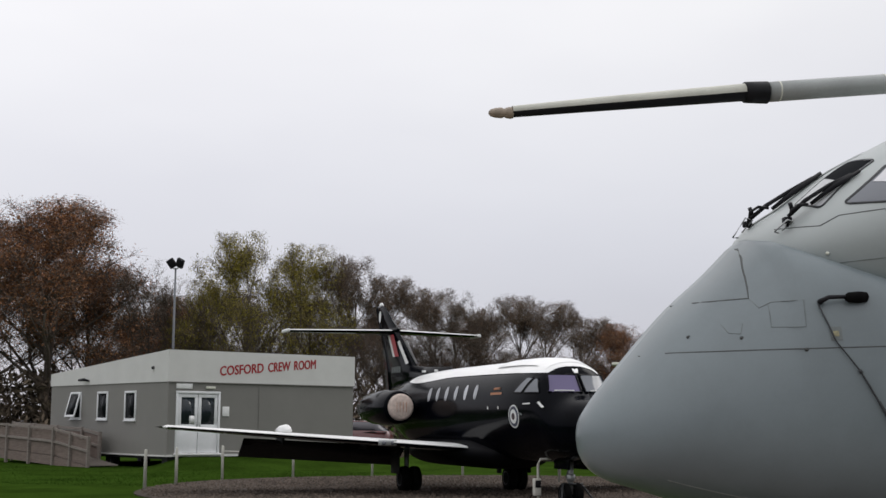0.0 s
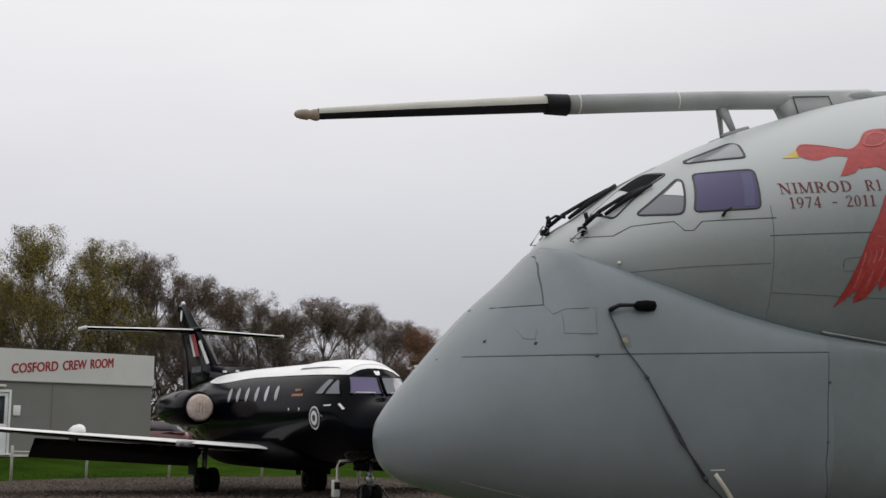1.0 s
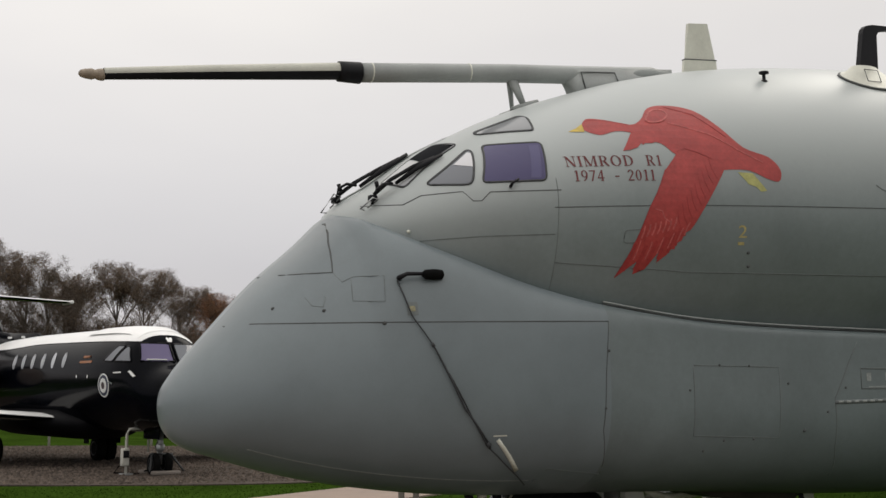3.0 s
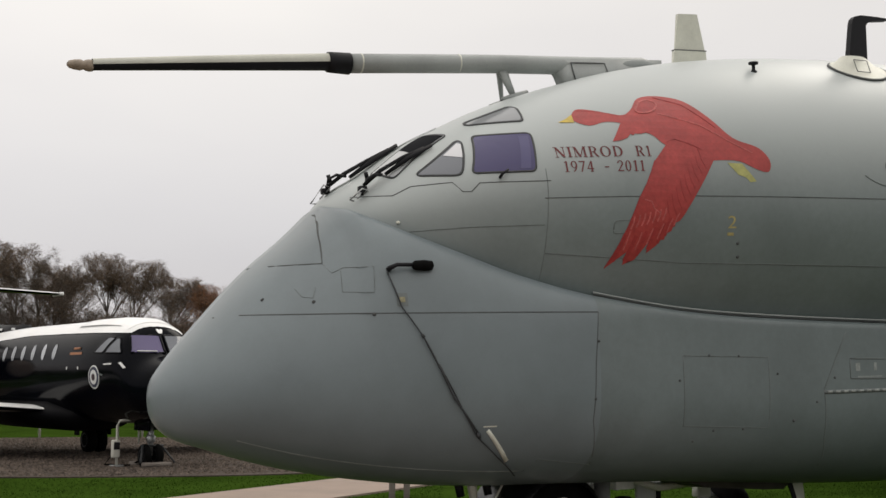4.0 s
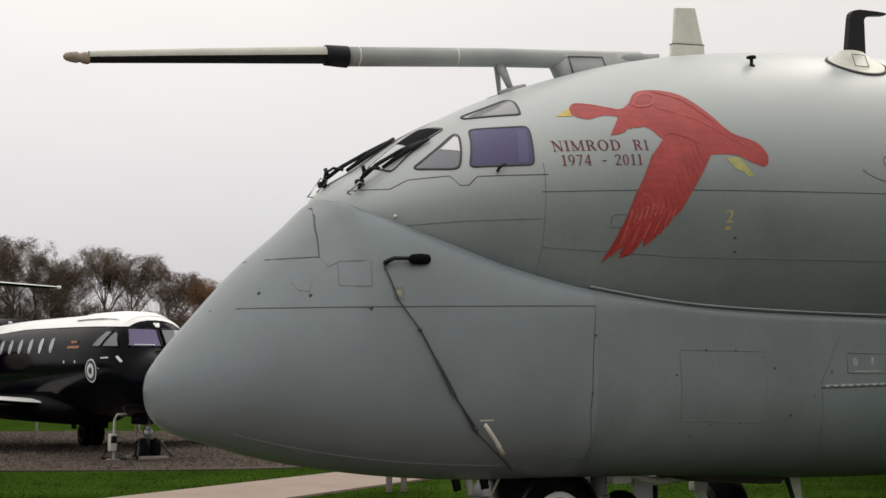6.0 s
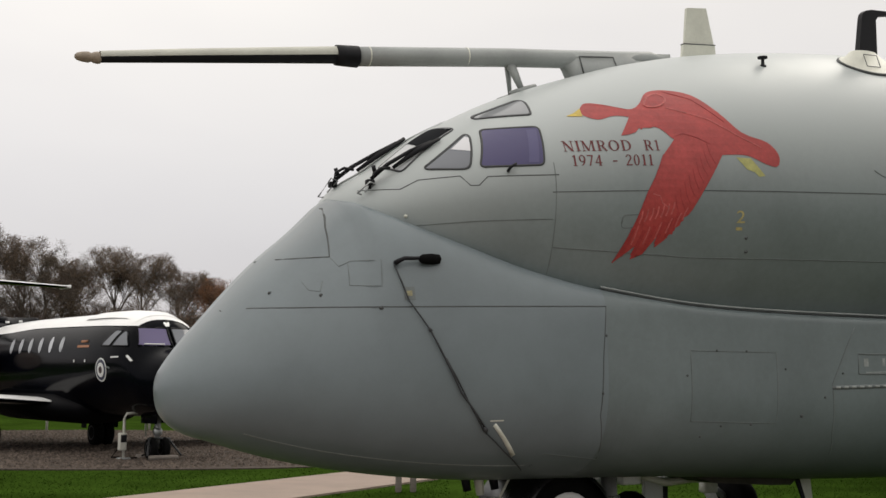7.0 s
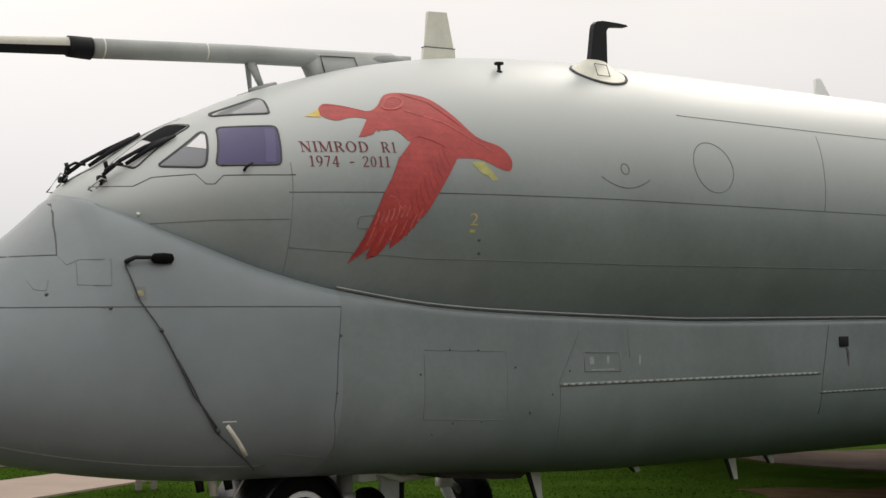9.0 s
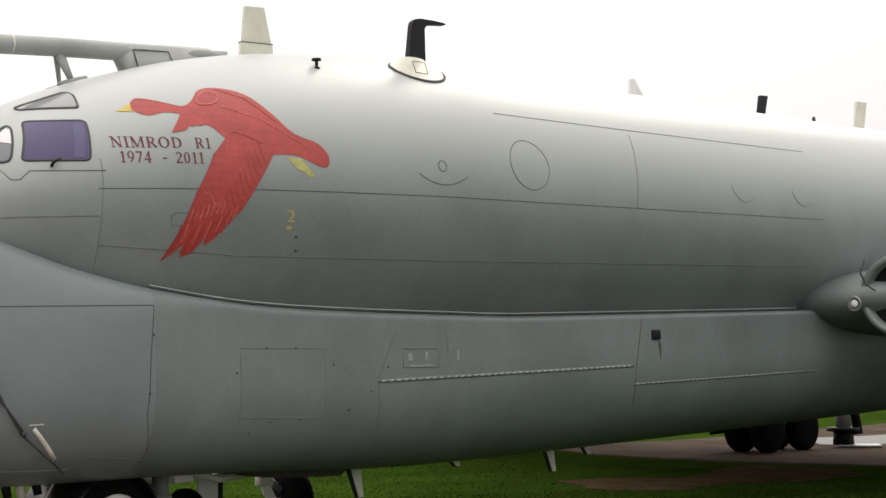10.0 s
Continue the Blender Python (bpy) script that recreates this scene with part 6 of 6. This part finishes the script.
# trees
def tree_meshes(seed, height, spread, base, limbs, leaf, leaf_size, clump, droop=0.0, twigs=4, thin=0.05):
    """Branches as tapered tubes under a domed outline, fine twigs, and small leaf sprays mostly in the upper crown."""
    rnd = random.Random(seed)
    limbs_, tips = [], []

    def grow(p, d, length, r, level):
        pts, rad = [p], [r]
        n = 4 if level < 2 else 3
        for i in range(n):
            d = (d + Vector((rnd.uniform(-1, 1), rnd.uniform(-1, 1), rnd.uniform(-0.4, 0.7))) * (0.13 + 0.06 * level) + Vector((0, 0, -droop * level * 0.08))).normalized()
            p = p + d * length / n
            pts.append(p)
            rad.append(r * (1 - 0.62 * (i + 1) / n))
        limbs_.append((pts, rad, level))
        if level >= 2:
            tips.extend(pts[1:])
        if level < 4:
            for k in range(limbs[level]):
                t = rnd.uniform(0.30, 1.0) if level else rnd.uniform(0.16, 1.0)
                i = min(int(t * n), n - 1)
                q = pts[i].lerp(pts[i + 1], t * n - i)
                a = rnd.uniform(0, 2 * math.pi)
                out = Vector((math.cos(a), math.sin(a), 0))
                nd = (d * 0.55 + out * spread * (1.15 - 0.45 * t if level == 0 else 0.8) + Vector((0, 0, 0.45))).normalized()
                grow(q, nd, length * rnd.uniform(0.42, 0.62) * (1.25 - 0.45 * t if level == 0 else 1), max(0.012, r * (1 - 0.62 * t) * 0.6), level + 1)

    grow(Vector((0, 0, 0)), Vector((0, 0, 1)), height * 0.80, height * 0.015, 0)
    reach = sorted(math.hypot(p.x, p.y) for p in tips)[int(len(tips) * 0.88)]
    peak = sorted(p.z for p in tips)[int(len(tips) * 0.97)]

    def inside(p, slack):
        wob = 1 + 0.16 * math.sin(3 * math.atan2(p.y, p.x) + seed) * math.sin(p.z * 1.3 + seed)
        return (p.x * p.x + p.y * p.y) / reach ** 2 + max(0.0, (p.z - 0.42 * peak) / (0.58 * peak)) ** 2 < slack * wob

    tubes, fine = [], []
    for pts, rad, level in limbs_:
        if level > 1 and (not inside(pts[0], 0.95) or pts[0].z > peak * 0.93):
            continue
        keep = 1
        while keep < len(pts) and (level < 1 or inside(pts[keep], 1.0)) and pts[keep].z < peak * 0.99:
            keep += 1
        if keep > 1:
            if level < 3:
                tubes.append(pipe(pts[:keep], rad[:keep], (7, 5, 3)[level]))
            else:
                fine.append((pts[:keep], rad[:keep]))
    wv, wf, lv, lf = [], [], [], []
    # the thinnest branches: three-sided slivers
    for pts, rad in fine:
        o = len(wv)
        for p, r in zip(pts, rad):
            wv += [(p.x + r, p.y, p.z), (p.x - r * 0.5, p.y + r * 0.87, p.z), (p.x - r * 0.5, p.y - r * 0.87, p.z)]
        for k in range(len(pts) - 1):
            a = o + 3 * k
            wf += [(a, a + 1, a + 4, a + 3), (a + 1, a + 2, a + 5, a + 4)]
    for p in tips:
        if p.z < base * height or not inside(p, 1.0):
            continue
        high = min(1.0, max(0.0, (p.z / peak - 0.30) / 0.5))
        for _ in range(twigs):
            u = (Vector((p.x, p.y, 0)).normalized() * 0.5 + Vector((rnd.uniform(-1, 1), rnd.uniform(-1, 1), rnd.uniform(-0.5 - droop, 1.0)))).normalized()
            w = u.cross(Vector((rnd.uniform(-1, 1), rnd.uniform(-1, 1), rnd.uniform(-1, 1)))).normalized() * 0.007
            q = p + u * rnd.uniform(0.25, 0.65)
            if q.z > peak:
                continue
            o = len(wv)
            wv += [tuple(p - w), tuple(p + w), tuple(q)]
            wf.append((o, o + 1, o + 2))
        for _ in range(leaf):
            if rnd.random() > thin + (1 - thin) * high ** 1.4:
                continue
            c = p + Vector((rnd.gauss(0, clump), rnd.gauss(0, clump), rnd.gauss(0, clump) - droop * abs(rnd.gauss(0, 0.3))))
            if not inside(c, 1.12) or c.z > peak:
                continue
            u = Vector((rnd.uniform(-1, 1), rnd.uniform(-1, 1), rnd.uniform(-1.2, 0.6))).normalized()
            w = u.cross(Vector((rnd.uniform(-1, 1), rnd.uniform(-1, 1), rnd.uniform(-1, 1)))).normalized()
            s = leaf_size * rnd.uniform(0.5, 1.3)
            o = len(lv)
            lv += [tuple(c - u * s), tuple(c + w * s * 0.4), tuple(c + u * s), tuple(c - w * s * 0.4)]
            lf.append((o, o + 1, o + 2, o + 3))
    top = sorted(v[2] for v in lv)[int(len(lv) * 0.998)]
    lf = [f for f in lf if lv[f[2]][2] < top and lv[f[0]][2] < top]
    wf = [f for f in wf if max(wv[k][2] for k in f) < top * 1.02]
    wood = joined(*tubes, (wv, wf))
    wide = sorted(math.hypot(v[0], v[1]) for v in lv)[int(len(lv) * 0.96)]
    fit = lambda d: ([(x / wide, y / wide, z / top) for x, y, z in d[0]], d[1])
    return fit(wood), fit((lv, lf))


BROWN_LEAF = material("brown_catkins", (0.165, 0.115, 0.080), 0.9, spec=0.05, vary=0.3, size=0.3, island=0.5)
RUST_LEAF = material("rusty_buds", (0.275, 0.132, 0.068), 0.9, spec=0.05, vary=0.3, size=0.3, island=0.5)
OLIVE_LEAF = material("olive_young_leaves", (0.235, 0.198, 0.042), 0.9, spec=0.05, vary=0.35, size=0.3, island=0.5)
KINDS = {
    "rust": (tree_meshes(11, 10.0, 0.95, 0.10, (20, 7, 4, 3), 12, 0.046, 0.20, 0.25, 4, 0.45), RUST_LEAF, "broad bare-branched tree with rusty brown buds"),
    "olive": (tree_meshes(23, 10.0, 0.90, 0.22, (16, 6, 4, 3), 13, 0.054, 0.20, 0.25, 4, 0.06), OLIVE_LEAF, "tree with thin olive-green spring leaves"),
    "brown": (tree_meshes(37, 10.0, 1.0, 0.18, (16, 6, 4, 3), 8, 0.048, 0.22, 0.2, 5, 0.22), BROWN_LEAF, "half-bare tree with brown twigs"),
    "bare": (tree_meshes(51, 10.0, 0.70, 0.22, (12, 5, 4, 3), 2, 0.04, 0.14, 0.1, 4), BROWN_LEAF, "slender bare tree with pale twigs"),
}
made = {}


def tree(kind, x, y, h, wide=1.0, turn=0.0):
    m = Matrix.Translation((x, y, -0.05)) @ Matrix.Rotation(turn, 4, "Z") @ Matrix.Diagonal((wide, wide, h, 1))
    if kind not in made:
        (wood, crown), mat, label = KINDS[kind]
        t = thing("tree", m, label, "tree", "trees behind the building")
        part("trunk", wood, BARK, t, "dark branching trunk")
        part("crown", crown, mat, t)
        made[kind] = t
    else:
        t = made[kind]
        c = copy_thing(t, Matrix())
        c.matrix_basis = m


random.seed(5)
ROW = [("rust", -41.8, 62.5, 13.7, 5.2), ("rust", -46.2, 60.6, 13.0, 4.6), ("rust", -41.4, 65.6, 11.0, 3.0), ("bare", -37.2, 65.4, 10.4, 2.4), ("bare", -35.8, 66.5, 9.6, 2.0), ("olive", -32.9, 67.4, 12.2, 3.1), ("olive", -29.6, 69.0, 11.6, 3.0), ("olive", -35.2, 67.8, 9.6, 2.2),
       ("brown", -27.3, 70.0, 11.0, 2.6), ("brown", -25.2, 70.8, 9.9, 2.6), ("brown", -22.9, 71.4, 9.2, 2.7), ("bare", -21.6, 70.0, 8.8, 2.0), ("brown", -20.6, 72.0, 8.1, 2.2), ("brown", -18.6, 72.7, 8.8, 2.4), ("brown", -16.4, 73.2, 8.5, 2.3),
       ("brown", -14.4, 73.6, 7.6, 2.3), ("rust", -12.9, 73.8, 7.2, 2.0), ("brown", -11.2, 74.2, 6.4, 2.2), ("brown", -8.6, 74.6, 6.2, 2.6), ("brown", -5.6, 75.0, 6.2, 2.6)]
for kind_, x, y, h, w in ROW:
    tree(kind_, x, y, h, w, random.uniform(0, 6.28))
for i in range(2, 15):
    x = -50 + i * 3.4
    far = 79 + random.uniform(-2, 3) - max(0, -30 - x) * 0.45
    tree(("brown", "bare", "brown", "olive")[(i * 3) % 4] if x > -38 else "rust", x, far, (10.0 if x < -30 else 8.4 if x < -22 else 6.4) * random.uniform(0.8, 1.0), 3.0, random.uniform(0, 6.28))
# scrub below the trees
rnd_ = random.Random(9)
verts_, faces_ = [], []
for i in range(44000):
    x = rnd_.uniform(-56, 2) if i < 30000 else rnd_.uniform(-50, -33)
    far = 70 + rnd_.gauss(0, 2.5) - max(0, -28 - x) * 0.42
    z = min(abs(rnd_.gauss(0, 1.6 if i < 30000 else 2.2)) * (1 + 0.4 * math.sin(x * 0.7)), rnd_.uniform(3.2, 4.4))
    c = Vector((x, far, z))
    u = Vector((rnd_.uniform(-1, 1), rnd_.uniform(-1, 1), rnd_.uniform(-0.3, 1.4))).normalized()
    w = u.cross(Vector((rnd_.uniform(-1, 1), rnd_.uniform(-1, 1), rnd_.uniform(-1, 1)))).normalized()
    s = rnd_.uniform(0.10, 0.32)
    o = len(verts_)
    verts_ += [tuple(c - u * s), tuple(c + w * s * 0.3), tuple(c + u * s), tuple(c - w * s * 0.3)]
    faces_.append((o, o + 1, o + 2, o + 3))
tagged(part("undergrowth", (verts_, faces_), material("dark_scrub", (0.075, 0.056, 0.038), 0.95, vary=0.3, size=2, island=0.4), soft=False), "dark brown scrub below the trees", "undergrowth", kind="stuff")

# ground
def ground_height(x, y):
    """Flat lawn with a low bank against the front of the hut."""
    q = HUT.inverted() @ Vector((x, y, 0))
    if q.y > 0.3 or q.y < -4.0 or q.x < -0.8 or q.x > 12:
        return 0.0
    t = 1 - max(0.0, -q.y) / 4.0
    side = min(1.0, (q.x + 0.8) / 1.2)
    return 0.40 * t * t * (3 - 2 * t) * side * min(1.0, (12 - q.x) / 3)


def ground_sheet():
    xs = [-3000, -800, -300, -120, -70, -50] + list(np.arange(-40, 30.1, 0.7)) + [45, 70, 120, 300, 800, 3000]
    ys = [-3000, -800, -200, -60, -20, 0, 6] + list(np.arange(9, 62, 0.7)) + [70, 80, 100, 150, 300, 800, 3000]
    verts = [(x, y, ground_height(x, y) if -35 < x < -5 and 30 < y < 60 else 0.0) for y in ys for x in xs]
    n = len(xs)
    return verts, [(j * n + i, j * n + i + 1, (j + 1) * n + i + 1, (j + 1) * n + i) for j in range(len(ys) - 1) for i in range(n - 1)]


tagged(part("ground", ground_sheet(), GRASS), "mown green lawn reaching to the trees", "lawn", kind="structure")


def flat(name, outline, z, mat, label, category):
    bm = bmesh.new()
    top = [bm.verts.new((x, y, z)) for x, y in outline]
    bm.faces.new(top)
    r = bmesh.ops.extrude_face_region(bm, geom=bm.faces[:])
    bmesh.ops.translate(bm, vec=(0, 0, -z - 0.03), verts=[v for v in r["geom"] if isinstance(v, bmesh.types.BMVert)])
    bmesh.ops.recalc_face_normals(bm, faces=bm.faces)
    return tagged(part(name, bm, mat, soft=False), label, category, kind="structure")


def ragged(outline, amount=0.10, step=0.12, seed=2):
    """The outline cut into short steps with an uneven edge."""
    r = random.Random(seed)
    pts = []
    for (a, b), (c, d) in zip(outline, outline[1:] + outline[:1]):
        n = max(1, int(math.hypot(c - a, d - b) / step))
        pts += [(a + (c - a) * k / n + r.uniform(-amount, amount), b + (d - b) * k / n + r.uniform(-amount, amount)) for k in range(n)]
    return pts


flat("gravel_pad", [(PAD[0] + (9.0 + 0.15 * math.sin(5 * a)) * math.cos(a), PAD[1] + (9.2 + 0.15 * math.cos(7 * a)) * math.sin(a)) for a in [2 * math.pi * k / 90 for k in range(90)]], 0.02, GRAVEL, "round grey gravel pad under the parked jet", "gravel pad")
flat("path", [(-7.2, 11.9), (-4.04, 18.7), (-1.76, 23.6), (1.5, 30.6), (3.2, 29.6), (-0.32, 22.0), (-1.73, 18.95), (-5.0, 11.8)], 0.03, PATH_PINK, "pinkish concrete footpath across the lawn", "path")
flat("hardstanding", [(10.8, 26.8), (11.0, 24.4), (12.2, 21.9), (14.2, 19.7), (30, 12), (60, 30), (40, 44), (22.6, 33.3), (15.9, 29.2), (12.8, 28.0)], 0.025, WORN_SHADED_CONCRETE, "stained pinkish concrete hardstanding below the aircraft, its shade darkening the colour", "hardstanding")


flat("wet_patch", [(16.7, 25.6), (17.3, 24.9), (18.3, 25.3), (19.4, 25.0), (22.5, 26.3), (23.4, 28.2), (21.0, 28.9), (19.6, 28.3), (18.3, 28.2), (17.4, 27.2)], 0.031, material("wet_concrete", (0.065, 0.063, 0.064), 0.42, spec=0.22, vary=0.3, size=1.2), "pale wet patch on the concrete", "wet patch")
flat("bare_earth", ragged([(7.9, 19.0), (7.9, 17.5), (8.5, 16.9), (9.2, 17.0), (9.9, 17.7), (10.9, 17.6), (12.1, 18.0), (12.9, 18.4), (13.2, 19.5), (12.3, 20.9), (11.5, 20.5), (10.9, 19.6), (9.9, 18.8), (8.9, 19.3)]), 0.012, material("bare_earth", (0.060, 0.041, 0.025), 0.95, spec=0.0, vary=0.3, size=0.6, grain=0.01), "worn bare patch in the lawn", "bare earth")


# loose stones on the pad and blades on the lawn
def scatter_stones(n, seed):
    r = random.Random(seed)
    vs, fs = [], []
    for _ in range(n):
        a, q = r.uniform(0, 2 * math.pi), 8.9 * math.sqrt(r.random())
        x, y = PAD[0] + q * math.cos(a), PAD[1] + q * math.sin(a)
        s = r.uniform(0.018, 0.05)
        h = s * r.uniform(0.5, 0.9)
        o = len(vs)
        b = r.uniform(0, 6.28)
        vs += [(x + s * math.cos(b + k * 1.57) * r.uniform(0.7, 1.2), y + s * math.sin(b + k * 1.57) * r.uniform(0.7, 1.2), 0.018) for k in range(4)]
        vs.append((x, y, 0.02 + h))
        fs += [(o + k, o + (k + 1) % 4, o + 4) for k in range(4)]
    return vs, fs


tagged(part("gravel_stones", scatter_stones(26000, 3), material("gravel_stone", (0.086, 0.069, 0.057), 0.9, spec=0.1, vary=0.2, size=0.5, island=0.5), soft=False), "loose grey and brown gravel stones", "gravel", kind="stuff")


def scatter_blades(n, seed, boxes):
    r = random.Random(seed)
    vs, fs = [], []
    for _ in range(n):
        x0, y0, x1, y1 = boxes[r.randrange(len(boxes))]
        x, y = r.uniform(x0, x1), r.uniform(y0, y1)
        if math.hypot(x - PAD[0], y - PAD[1]) < 9.25:
            continue
        z = ground_height(x, y)
        a, h, w = r.uniform(0, 6.28), r.uniform(0.010, 0.028), r.uniform(0.005, 0.010)
        dx, dy = r.uniform(-0.03, 0.03), r.uniform(-0.03, 0.03)
        o = len(vs)
        vs += [(x - w * math.cos(a), y - w * math.sin(a), z), (x + w * math.cos(a), y + w * math.sin(a), z), (x + dx, y + dy, z + h)]
        fs.append((o, o + 1, o + 2))
    return vs, fs


tagged(part("grass_blades", scatter_blades(90000, 4, [(-22, 30, -15, 42), (-32, 30, -20, 46), (-9, 17.5, 0, 26), (0.2, 15, 9, 24), (4, 13.5, 14, 17.5)]), material("grass_blade", (0.031, 0.066, 0.009), 0.9, spec=0.0, vary=0.3, size=1.5, island=0.22), soft=False), "short green grass blades", "grass", kind="stuff")

# out of view; added so pale ground throws light up under the nose
flat("apron", [(-18, -8), (5.2, -8), (5.0, 9.3), (3.4, 11.0), (1.0, 10.8), (-1.2, 10.2), (-4.8, 11.6), (-7.4, 11.7), (-18, 9)], 0.02, BOUNCE_CONCRETE, "unseen pinkish grey concrete added to bounce light onto the nose", "apron")
